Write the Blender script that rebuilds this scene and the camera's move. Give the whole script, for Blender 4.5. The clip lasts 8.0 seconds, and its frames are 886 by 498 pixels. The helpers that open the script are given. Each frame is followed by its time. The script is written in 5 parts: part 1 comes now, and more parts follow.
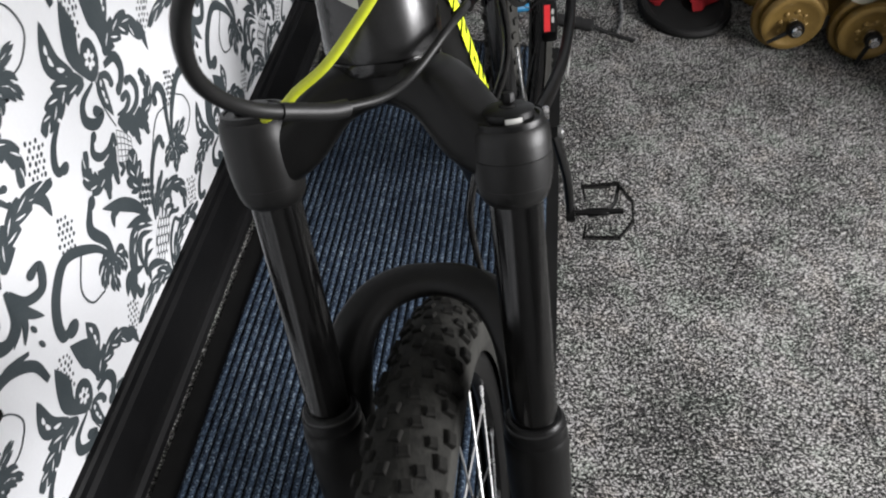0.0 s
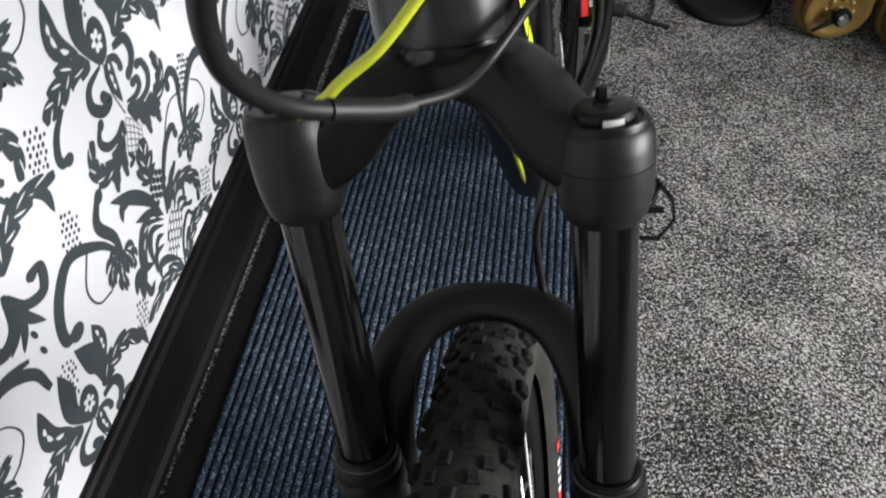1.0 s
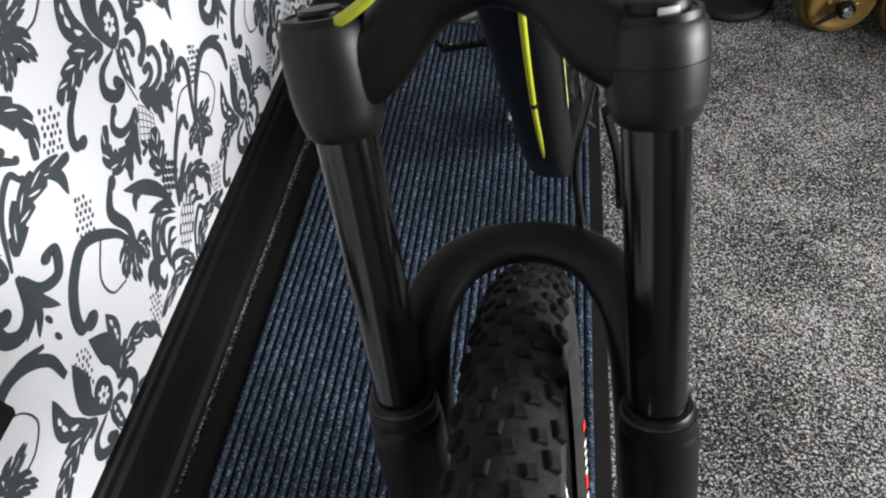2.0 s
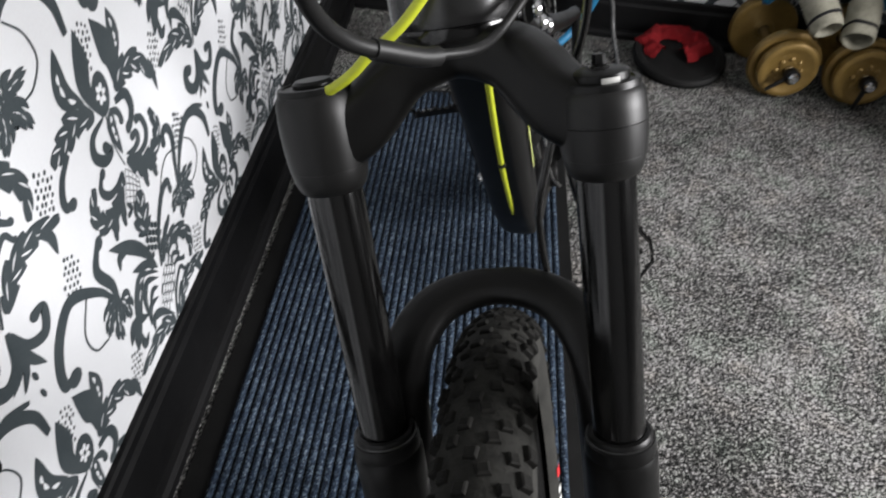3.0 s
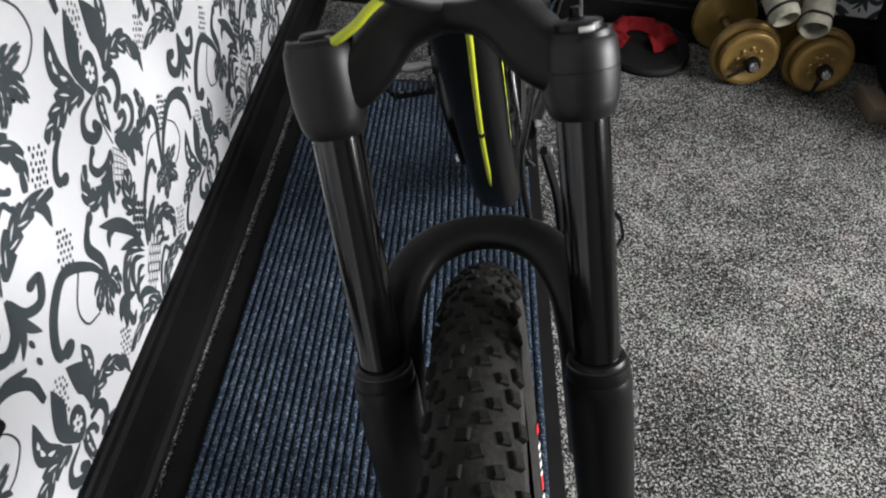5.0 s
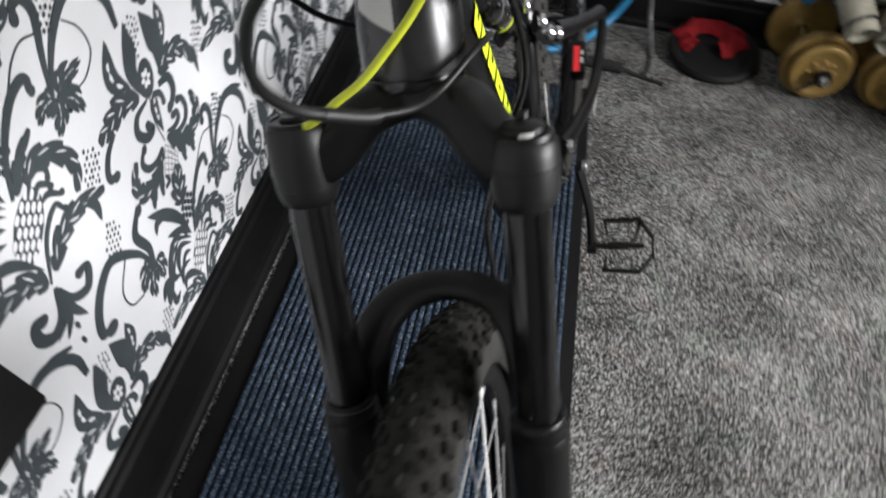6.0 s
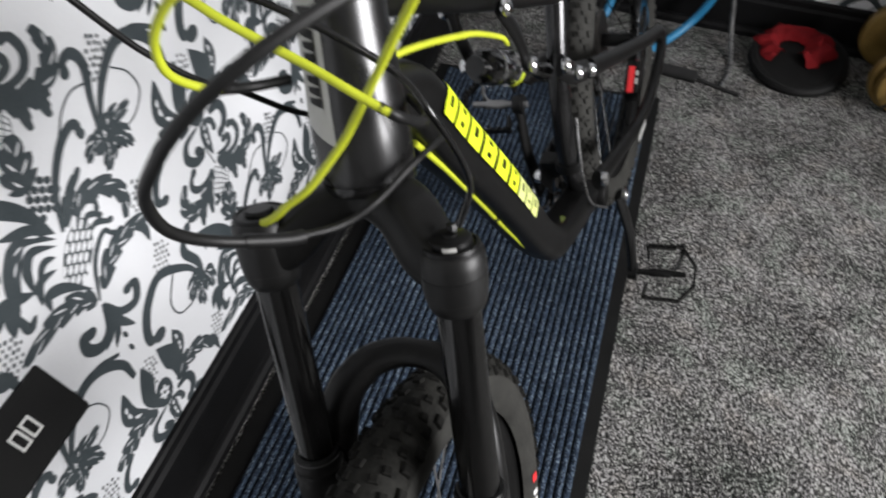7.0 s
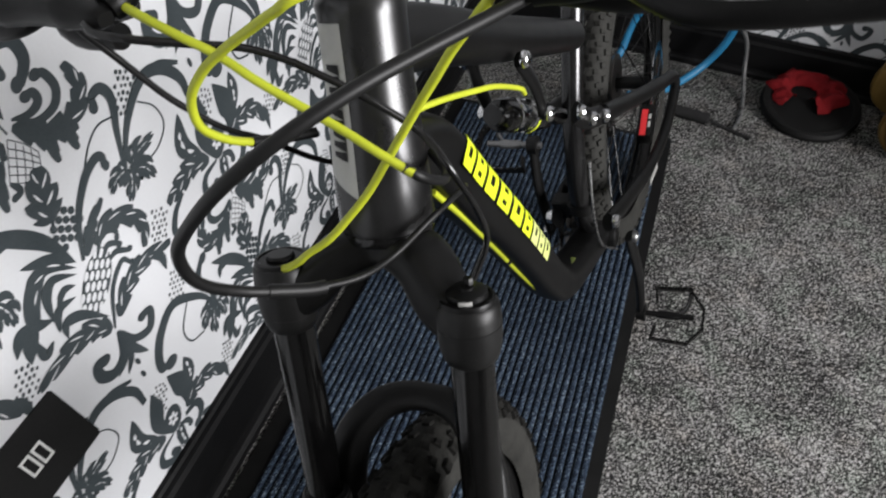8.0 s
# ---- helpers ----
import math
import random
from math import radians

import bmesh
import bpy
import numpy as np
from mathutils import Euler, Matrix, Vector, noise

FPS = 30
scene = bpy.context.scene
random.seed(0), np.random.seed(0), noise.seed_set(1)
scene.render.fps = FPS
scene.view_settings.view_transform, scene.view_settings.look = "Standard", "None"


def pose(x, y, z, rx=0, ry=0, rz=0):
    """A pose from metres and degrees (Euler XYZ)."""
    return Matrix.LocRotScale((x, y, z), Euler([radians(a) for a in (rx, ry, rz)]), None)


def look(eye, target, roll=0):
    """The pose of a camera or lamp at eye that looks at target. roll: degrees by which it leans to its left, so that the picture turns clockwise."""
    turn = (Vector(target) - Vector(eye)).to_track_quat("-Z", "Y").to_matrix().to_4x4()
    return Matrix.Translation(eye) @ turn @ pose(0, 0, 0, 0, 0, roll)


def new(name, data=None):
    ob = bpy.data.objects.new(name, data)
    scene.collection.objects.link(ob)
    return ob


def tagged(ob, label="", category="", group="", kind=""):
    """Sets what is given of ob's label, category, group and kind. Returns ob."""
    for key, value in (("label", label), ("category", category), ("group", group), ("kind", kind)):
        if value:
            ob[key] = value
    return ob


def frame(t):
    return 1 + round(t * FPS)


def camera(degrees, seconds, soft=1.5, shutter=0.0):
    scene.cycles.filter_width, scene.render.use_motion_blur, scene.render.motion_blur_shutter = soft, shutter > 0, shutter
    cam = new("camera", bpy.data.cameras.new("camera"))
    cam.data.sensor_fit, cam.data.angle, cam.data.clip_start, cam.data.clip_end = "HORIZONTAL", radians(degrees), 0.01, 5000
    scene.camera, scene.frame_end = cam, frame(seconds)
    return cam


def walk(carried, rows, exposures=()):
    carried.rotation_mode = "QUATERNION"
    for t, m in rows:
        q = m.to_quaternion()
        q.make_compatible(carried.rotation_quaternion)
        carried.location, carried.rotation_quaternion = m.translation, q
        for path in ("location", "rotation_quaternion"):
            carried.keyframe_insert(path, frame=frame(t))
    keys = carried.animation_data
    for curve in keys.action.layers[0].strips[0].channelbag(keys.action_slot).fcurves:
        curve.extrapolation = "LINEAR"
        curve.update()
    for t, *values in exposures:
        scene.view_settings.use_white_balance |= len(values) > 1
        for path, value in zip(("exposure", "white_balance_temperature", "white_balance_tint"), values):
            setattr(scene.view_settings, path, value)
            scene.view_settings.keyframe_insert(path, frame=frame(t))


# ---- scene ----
cam = camera(63.3, 8.0, soft=2.0, shutter=0.9)
PATH = [
    (0, (0.083, 0.066, 1.071), (-0.009, 1.342, -0.466), 3.1),
    (0.5, (0.069, 0.107, 1.05), (-0.028, 1.356, -0.509), 2.1),
    (1, (0.05, 0.123, 1.026), (-0.067, 1.368, -0.536), 3.0),
    (1.2, (0.058, 0.121, 1.017), (-0.074, 1.369, -0.54), 2.9),
    (2.3, (0.03, 0.079, 0.981), (-0.092, 1.403, -0.513), 1.2),
    (2.5, (0.036, 0.072, 0.994), (-0.081, 1.426, -0.473), 1.3),
    (3, (0.036, 0.056, 1.008), (-0.034, 1.48, -0.394), 2.7),
    (3.5, (0.034, 0.042, 1.003), (0.008, 1.501, -0.365), 3.7),
    (4, (0.028, 0.025, 0.983), (0.03, 1.481, -0.388), 5.0),
    (4.2, (0.023, 0.019, 0.981), (0.038, 1.46, -0.406), 4.9),
    (5.3, (0.032, -0.007, 1.03), (0.023, 1.421, -0.37), 3.4),
    (5.5, (0.045, -0.013, 1.049), (0.017, 1.417, -0.348), 2.8),
    (5.8, (0.071, -0.003, 1.088), (0.004, 1.377, -0.358), 4.6),
    (6, (0.095, 0.023, 1.089), (-0.087, 1.365, -0.382), 3.1),
    (6.2, (0.125, 0.058, 1.1), (-0.064, 1.385, -0.384), 6.9),
    (6.5, (0.164, 0.089, 1.144), (-0.158, 1.358, -0.368), 0.2),
    (6.8, (0.18, 0.081, 1.152), (-0.215, 1.343, -0.348), -2.4),
    (7, (0.184, 0.083, 1.168), (-0.243, 1.307, -0.355), -2.5),
    (7.5, (0.184, 0.076, 1.189), (-0.307, 1.313, -0.304), -3.0),
    (8, (0.177, 0.086, 1.189), (-0.285, 1.354, -0.287), -1.2),
]
walk(cam, [(t, look(eye, target, roll)) for t, eye, target, roll in PATH],
     [(0.0, 0.53), (1.0, 0.50), (2.5, 0.46), (5.5, 0.43), (6.2, 0.42), (7.0, 0.26), (8.0, 0.10)])

# ---- world and light ----
world = bpy.data.worlds.new("world")
scene.world = world
world.use_nodes = True
wn, wl = world.node_tree.nodes, world.node_tree.links
sky = wn.new("ShaderNodeTexSky")
sky.sky_type, sky.sun_disc = "NISHITA", False
sky.sun_elevation, sky.sun_rotation = radians(35), radians(200)
wl.new(sky.outputs["Color"], wn["Background"].inputs["Color"])
wn["Background"].inputs["Strength"].default_value = 0.1


def area_lamp(name, eye, target, sx, sy, watts, colour):
    data = bpy.data.lights.new(name, "AREA")
    data.shape, data.size, data.size_y, data.energy, data.color = "RECTANGLE", sx, sy, watts, colour
    ob = new(name, data)
    ob.matrix_world = look(eye, target)
    return ob


# daylight that comes in through the window opening in the east wall
area_lamp("window_daylight", (2.66, 0.27, 1.5), (0.0, 0.75, 0.4), 1.42, 1.2, 154, (1.0, 0.985, 0.995))


# ---- materials ----
def material(name):
    m = bpy.data.materials.new(name)
    m.use_nodes = True
    return m, m.node_tree.nodes, m.node_tree.links, m.node_tree.nodes["Principled BSDF"]


def ramp(nodes, stops):
    r = nodes.new("ShaderNodeValToRGB")
    while len(r.color_ramp.elements) < len(stops):
        r.color_ramp.elements.new(0.5)
    for e, (p, c) in zip(r.color_ramp.elements, stops):
        e.position, e.color = p, (*c, 1)
    return r


def noise_tex(nodes, links, scale, detail=4.0, rough=0.6, coords=None, kind="ShaderNodeTexNoise"):
    n = nodes.new(kind)
    n.inputs["Scale"].default_value = scale
    if kind == "ShaderNodeTexNoise":
        n.inputs["Detail"].default_value, n.inputs["Roughness"].default_value = detail, rough
    if coords is not None:
        links.new(coords, n.inputs["Vector"])
    return n


def worn(name, dark, light, rough=0.5, rough_var=0.12, metal=0.0, coarse=9.0, fine=180.0, bump=0.15, dist=0.0006, coat=0.0, spec=0.5):
    """A painted, moulded or metal surface with stains at a coarse scale and grain at a fine one."""
    m, n, l, p = material(name)
    co = n.new("ShaderNodeTexCoord").outputs["Object"]
    a, b = noise_tex(n, l, coarse, 5, 0.65, co), noise_tex(n, l, fine, 3, 0.6, co)
    mix = n.new("ShaderNodeMath")
    mix.operation = "MULTIPLY_ADD"
    mix.inputs[1].default_value = 0.35
    l.new(b.outputs["Fac"], mix.inputs[0])
    half = n.new("ShaderNodeMath")
    half.operation = "MULTIPLY"
    half.inputs[1].default_value = 0.65
    l.new(a.outputs["Fac"], half.inputs[0])
    l.new(half.outputs[0], mix.inputs[2])
    r = ramp(n, [(0.3, dark), (0.7, light)])
    l.new(mix.outputs[0], r.inputs["Fac"])
    l.new(r.outputs["Color"], p.inputs["Base Color"])
    mr = n.new("ShaderNodeMapRange")
    mr.inputs["To Min"].default_value, mr.inputs["To Max"].default_value = max(0.02, rough - rough_var), min(1, rough + rough_var)
    l.new(a.outputs["Fac"], mr.inputs["Value"])
    l.new(mr.outputs["Result"], p.inputs["Roughness"])
    p.inputs["Metallic"].default_value = metal
    p.inputs["Coat Weight"].default_value = coat
    p.inputs["Specular IOR Level"].default_value = spec
    bp = n.new("ShaderNodeBump")
    bp.inputs["Strength"].default_value, bp.inputs["Distance"].default_value = bump, dist
    l.new(b.outputs["Fac"], bp.inputs["Height"])
    l.new(bp.outputs["Normal"], p.inputs["Normal"])
    return m


def carpet_material():
    m, n, l, p = material("grey_speckled_carpet")
    co = n.new("ShaderNodeTexCoord").outputs["Object"]
    # short twisted yarns, light and dark
    yarn = noise_tex(n, l, 250, 2.5, 0.66, co)
    yarn.inputs["Distortion"].default_value = 0.9
    v = n.new("ShaderNodeTexVoronoi")
    v.inputs["Scale"].default_value = 330
    l.new(co, v.inputs["Vector"])
    sep = n.new("ShaderNodeSeparateColor")
    l.new(v.outputs["Color"], sep.inputs["Color"])
    big = noise_tex(n, l, 5.5, 5, 0.66, co)
    mixed = n.new("ShaderNodeMath")
    mixed.operation = "MULTIPLY_ADD"
    mixed.inputs[1].default_value = 0.20
    l.new(sep.outputs["Red"], mixed.inputs[0])
    l.new(yarn.outputs["Fac"], mixed.inputs[2])
    shift = n.new("ShaderNodeMath")
    shift.operation = "MULTIPLY_ADD"
    shift.inputs[1].default_value, shift.inputs[2].default_value = 0.26, -0.23
    l.new(big.outputs["Fac"], shift.inputs[0])
    add = n.new("ShaderNodeMath")
    add.operation = "ADD"
    l.new(mixed.outputs[0], add.inputs[0])
    l.new(shift.outputs[0], add.inputs[1])
    r = ramp(n, [(0.37, (0.0035, 0.0035, 0.0035)), (0.46, (0.022, 0.0217, 0.0213)), (0.54, (0.086, 0.0847, 0.0829)), (0.635, (0.43, 0.423, 0.414))])
    l.new(add.outputs[0], r.inputs["Fac"])
    tint = noise_tex(n, l, 14, 3, 0.5, co)
    tr = ramp(n, [(0.34, (1.0, 0.965, 0.925)), (0.47, (0.965, 0.96, 0.965)), (0.55, (0.965, 0.975, 0.945)), (0.66, (0.905, 0.975, 0.91))])
    l.new(tint.outputs["Fac"], tr.inputs["Fac"])
    mx = n.new("ShaderNodeMix")
    mx.data_type, mx.blend_type = "RGBA", "MULTIPLY"
    mx.inputs["Factor"].default_value = 1.0
    l.new(r.outputs["Color"], mx.inputs[6])
    l.new(tr.outputs["Color"], mx.inputs[7])
    l.new(mx.outputs[2], p.inputs["Base Color"])
    p.inputs["Roughness"].default_value = 0.95
    p.inputs["Specular IOR Level"].default_value = 0.12
    bp = n.new("ShaderNodeBump")
    bp.inputs["Strength"].default_value, bp.inputs["Distance"].default_value = 0.9, 0.006
    l.new(yarn.outputs["Fac"], bp.inputs["Height"])
    l.new(bp.outputs["Normal"], p.inputs["Normal"])
    return m


def mat_material():
    m, n, l, p = material("blue_ribbed_pile")
    co = n.new("ShaderNodeNewGeometry").outputs["Position"]
    v = n.new("ShaderNodeTexVoronoi")
    v.inputs["Scale"].default_value = 420
    l.new(co, v.inputs["Vector"])
    sep = n.new("ShaderNodeSeparateColor")
    l.new(v.outputs["Color"], sep.inputs["Color"])
    r = ramp(n, [(0.0, (0.005, 0.0075, 0.0125)), (0.55, (0.019, 0.030, 0.051)), (0.85, (0.051, 0.076, 0.110)), (1.0, (0.155, 0.195, 0.235))])
    big = noise_tex(n, l, 11, 4, 0.6, co)
    sh = n.new("ShaderNodeMath")
    sh.operation = "MULTIPLY_ADD"
    sh.inputs[1].default_value, sh.inputs[2].default_value = 0.35, -0.17
    l.new(big.outputs["Fac"], sh.inputs[0])
    add = n.new("ShaderNodeMath")
    add.operation = "ADD"
    l.new(sep.outputs["Red"], add.inputs[0])
    l.new(sh.outputs[0], add.inputs[1])
    l.new(add.outputs[0], r.inputs["Fac"])
    l.new(r.outputs["Color"], p.inputs["Base Color"])
    p.inputs["Roughness"].default_value = 0.95
    p.inputs["Specular IOR Level"].default_value = 0.15
    hair = noise_tex(n, l, 520, 2, 0.7, co)
    bp = n.new("ShaderNodeBump")
    bp.inputs["Strength"].default_value, bp.inputs["Distance"].default_value = 0.8, 0.003
    l.new(hair.outputs["Fac"], bp.inputs["Height"])
    l.new(bp.outputs["Normal"], p.inputs["Normal"])
    return m


M_CARPET, M_MAT = carpet_material(), mat_material()
M_PAPER = worn("white_satin_wallpaper", (0.665, 0.674, 0.69), (0.735, 0.744, 0.76), 0.42, 0.08, coarse=3, fine=260, bump=0.12, dist=0.0004, spec=0.35)
# unseen walls: colour darkened so that they bounce less light into the room
M_DIMWALL = worn("unseen_wall_dimmed", (0.10, 0.10, 0.10), (0.17, 0.17, 0.168), 0.6, 0.08, coarse=16, fine=260, bump=0.1, dist=0.0004)
M_PRINT = worn("dark_grey_wallpaper_print", (0.035, 0.045, 0.05), (0.065, 0.077, 0.082), 0.5, 0.1, coarse=14, fine=300, bump=0.1, dist=0.0003, spec=0.3)
M_BOARD = worn("black_painted_wood", (0.003, 0.003, 0.0033), (0.007, 0.007, 0.0073), 0.5, 0.12, coarse=6, fine=120, bump=0.3, spec=0.13)
M_EDGE = worn("black_rubber_edging", (0.003, 0.003, 0.003), (0.008, 0.008, 0.0078), 0.6, 0.1, coarse=14, fine=240, bump=0.3, spec=0.14)
M_FRAME = worn("matt_black_paint", (0.0028, 0.0028, 0.0028), (0.0055, 0.0055, 0.0055), 0.39, 0.07, coarse=18, fine=420, bump=0.05, dist=0.0002, spec=0.14)
M_SEATTUBE = worn("brushed_graphite_alloy", (0.046, 0.046, 0.047), (0.064, 0.064, 0.065), 0.22, 0.05, metal=0.9, coarse=16, fine=500, bump=0.05, dist=0.0002)
M_GREYPAINT = worn("satin_graphite_paint", (0.046, 0.046, 0.0465), (0.062, 0.062, 0.0625), 0.28, 0.05, metal=0.88, coarse=16, fine=500, bump=0.05, dist=0.0002)
M_CROWN = worn("matt_black_cast_alloy", (0.0036, 0.0036, 0.0036), (0.0070, 0.0070, 0.0068), 0.36, 0.05, coarse=24, fine=600, bump=0.12, dist=0.0002, spec=0.17)
M_SOCKET = worn("satin_black_alloy", (0.0042, 0.0042, 0.0042), (0.0074, 0.0074, 0.0072), 0.41, 0.05, coarse=24, fine=600, bump=0.12, dist=0.0002, spec=0.27)
M_GLOSS = worn("gloss_black_stanchion", (0.0012, 0.0012, 0.0012), (0.0025, 0.0025, 0.0025), 0.16, 0.02, coarse=30, fine=300, bump=0.02, dist=0.0001, spec=0.50)
M_TYRE = worn("dusty_tyre_rubber", (0.003, 0.003, 0.0028), (0.025, 0.0247, 0.0222), 0.78, 0.1, coarse=46, fine=320, bump=0.6, dist=0.0010, spec=0.10)
M_WALLRUBBER = worn("grey_dusty_sidewall", (0.014, 0.014, 0.0132), (0.038, 0.0375, 0.034), 0.75, 0.1, coarse=24, fine=300, bump=0.3, dist=0.0005, spec=0.12)
M_KNOB = worn("black_tread_rubber", (0.0012, 0.0012, 0.0011), (0.014, 0.0136, 0.012), 0.72, 0.1, coarse=55, fine=400, bump=0.3, dist=0.0004, spec=0.10)
M_PLASTIC = worn("black_plastic", (0.003, 0.003, 0.003), (0.006, 0.006, 0.006), 0.36, 0.1, coarse=30, fine=400, bump=0.1, dist=0.0003, spec=0.2)
M_GREYHOSE = worn("glossy_grey_strap", (0.07, 0.07, 0.07), (0.12, 0.12, 0.118), 0.28, 0.06, coarse=40, fine=400, bump=0.1, dist=0.0003)
M_HOSE = worn("glossy_black_hose", (0.004, 0.004, 0.004), (0.008, 0.008, 0.008), 0.22, 0.05, coarse=40, fine=500, bump=0.05, dist=0.0002, spec=0.5)
M_CABLE = worn("black_cable_housing", (0.004, 0.004, 0.004), (0.009, 0.009, 0.009), 0.46, 0.08, coarse=40, fine=500, bump=0.15, dist=0.0003, spec=0.26)
M_YELLOW = worn("fluorescent_yellow_housing", (0.36, 0.40, 0.018), (0.47, 0.52, 0.026), 0.45, 0.08, coarse=40, fine=400, bump=0.08, dist=0.0002)
M_YPRINT = worn("fluorescent_yellow_print", (0.55, 0.66, 0.015), (0.64, 0.76, 0.02), 0.5, 0.05, coarse=40, fine=400, bump=0.03, dist=0.0001)
M_PALEYELLOW = worn("pale_yellow_print", (0.52, 0.58, 0.16), (0.62, 0.66, 0.26), 0.5, 0.05, coarse=40, fine=400, bump=0.03, dist=0.0001)
M_STEEL = worn("brushed_steel", (0.4, 0.4, 0.4), (0.58, 0.58, 0.58), 0.28, 0.08, metal=1.0, coarse=30, fine=500, bump=0.06, dist=0.0002)
M_CHROME = worn("polished_chrome", (0.55, 0.55, 0.56), (0.70, 0.70, 0.71), 0.12, 0.04, metal=1.0, coarse=40, fine=500, bump=0.03, dist=0.0001)
M_OLIVE = worn("faded_olive_print", (0.10, 0.13, 0.03), (0.17, 0.20, 0.05), 0.5, 0.08, coarse=60, fine=400, bump=0.05, dist=0.0001)
M_DARKSPOKE = worn("black_steel_spoke", (0.02, 0.02, 0.02), (0.05, 0.05, 0.05), 0.3, 0.06, metal=1.0, coarse=60, fine=500, bump=0.05, dist=0.0001)
M_ALLOY = worn("grey_anodised_alloy", (0.16, 0.16, 0.16), (0.24, 0.24, 0.24), 0.38, 0.08, metal=0.8, coarse=30, fine=500, bump=0.06, dist=0.0002)
M_CHAIN = worn("oily_chain_steel", (0.06, 0.055, 0.05), (0.16, 0.15, 0.14), 0.4, 0.12, metal=1.0, coarse=80, fine=700, bump=0.2, dist=0.0003)
M_STICKERGLINT = worn("pale_grey_sticker_and_glint", (0.4, 0.4, 0.38), (0.47, 0.47, 0.45), 0.4, 0.06, coarse=30, fine=500, bump=0.03, dist=0.0001)
M_WHITE = worn("white_print", (0.62, 0.62, 0.6), (0.72, 0.72, 0.7), 0.5, 0.05, coarse=40, fine=400, bump=0.03, dist=0.0001)
M_RED = worn("red_print", (0.55, 0.015, 0.02), (0.7, 0.03, 0.035), 0.45, 0.05, coarse=40, fine=400, bump=0.03, dist=0.0001)
M_CLOTH = worn("red_knitted_cloth", (0.09, 0.0025, 0.004), (0.20, 0.006, 0.009), 0.9, 0.05, coarse=25, fine=420, bump=0.7, dist=0.002, spec=0.2)
M_GOLD = worn("gold_vinyl", (0.150, 0.092, 0.024), (0.270, 0.175, 0.052), 0.36, 0.1, metal=0.35, coarse=14, fine=260, bump=0.2, dist=0.0006)
M_DARKCLOTH = worn("black_fleece", (0.008, 0.008, 0.01), (0.02, 0.02, 0.022), 0.95, 0.04, coarse=20, fine=300, bump=0.8, dist=0.003, spec=0.15)
M_WHITECLOTH = worn("off_white_fabric", (0.15, 0.142, 0.108), (0.36, 0.345, 0.28), 0.9, 0.05, coarse=40, fine=420, bump=0.8, dist=0.002, spec=0.2)
M_CAMO = worn("mottled_green_fabric", (0.07, 0.12, 0.09), (0.36, 0.35, 0.26), 0.9, 0.05, coarse=28, fine=300, bump=0.5, dist=0.001, spec=0.2)
M_BLUETUBE = worn("blue_rubber_tube", (0.012, 0.13, 0.27), (0.02, 0.19, 0.36), 0.45, 0.08, coarse=30, fine=300, bump=0.06, dist=0.0002)
M_FOAM = worn("black_foam", (0.012, 0.012, 0.012), (0.024, 0.024, 0.024), 0.85, 0.05, coarse=40, fine=500, bump=0.7, dist=0.001, spec=0.15)
# unseen ceiling: white taken down to grey to weaken its bounced light
M_CEILING = worn("unseen_ceiling_dimmed", (0.36, 0.355, 0.345), (0.43, 0.425, 0.41), 0.9, 0.05, coarse=3, fine=90, bump=0.15)
M_TAN = worn("tan_board", (0.10, 0.072, 0.05), (0.16, 0.12, 0.085), 0.6, 0.1, coarse=10, fine=140, bump=0.15)


# ---- mesh helpers ----
def finish(name, bm, mat, angle=40):
    me = bpy.data.meshes.new(name)
    bmesh.ops.recalc_face_normals(bm, faces=bm.faces)
    for f in bm.faces:
        f.smooth = True
    bm.to_mesh(me)
    bm.free()
    me.set_sharp_from_angle(angle=radians(angle))
    for m in (mat if isinstance(mat, (list, tuple)) else [mat]):
        me.materials.append(m)
    return me


def part(name, bm, mat, parent, label="", angle=40):
    ob = new(name, finish(name, bm, mat, angle))
    ob.parent = parent
    if label:
        tagged(ob, label)
    return ob


def thing(name, label, category, group="", kind="", m=None):
    ob = new(name)
    if m is not None:
        ob.matrix_world = m
    return tagged(ob, label, category, group, kind)


def solid(name, bm, mat, label, category, kind="", group="", angle=40):
    return tagged(new(name, finish(name, bm, mat, angle)), label, category, group, kind)


def box(bm, lo, hi, bevel=0.0, segs=2, m=None, mat=0):
    r = bmesh.ops.create_cube(bm, size=1)
    vs = r["verts"]
    for v in vs:
        v.co = Vector([(lo[i] + hi[i]) / 2 + v.co[i] * (hi[i] - lo[i]) for i in range(3)])
    fs = {f for v in vs for f in v.link_faces}
    for f in fs:
        f.material_index = mat
    if bevel:
        es = list({e for v in vs for e in v.link_edges})
        b = bmesh.ops.bevel(bm, geom=es, offset=bevel, segments=segs, affect="EDGES", profile=0.5)
        vs = list({v for f in b["faces"] for v in f.verts} | {v for v in vs if v.is_valid})
    if m is not None:
        for v in vs:
            v.co = m @ v.co
    return vs


def spline(points, steps=8):
    """A smooth line through the points (Catmull-Rom)."""
    ps = [Vector(p) for p in points]
    ps = [2 * ps[0] - ps[1]] + ps + [2 * ps[-1] - ps[-2]]
    out = []
    for a, b, c, d in zip(ps, ps[1:], ps[2:], ps[3:]):
        for i in range(steps):
            t = i / steps
            out.append(0.5 * (2 * b + (c - a) * t + (2 * a - 5 * b + 4 * c - d) * t * t + (3 * b - a - 3 * c + d) * t ** 3))
    return out + [ps[-2]]


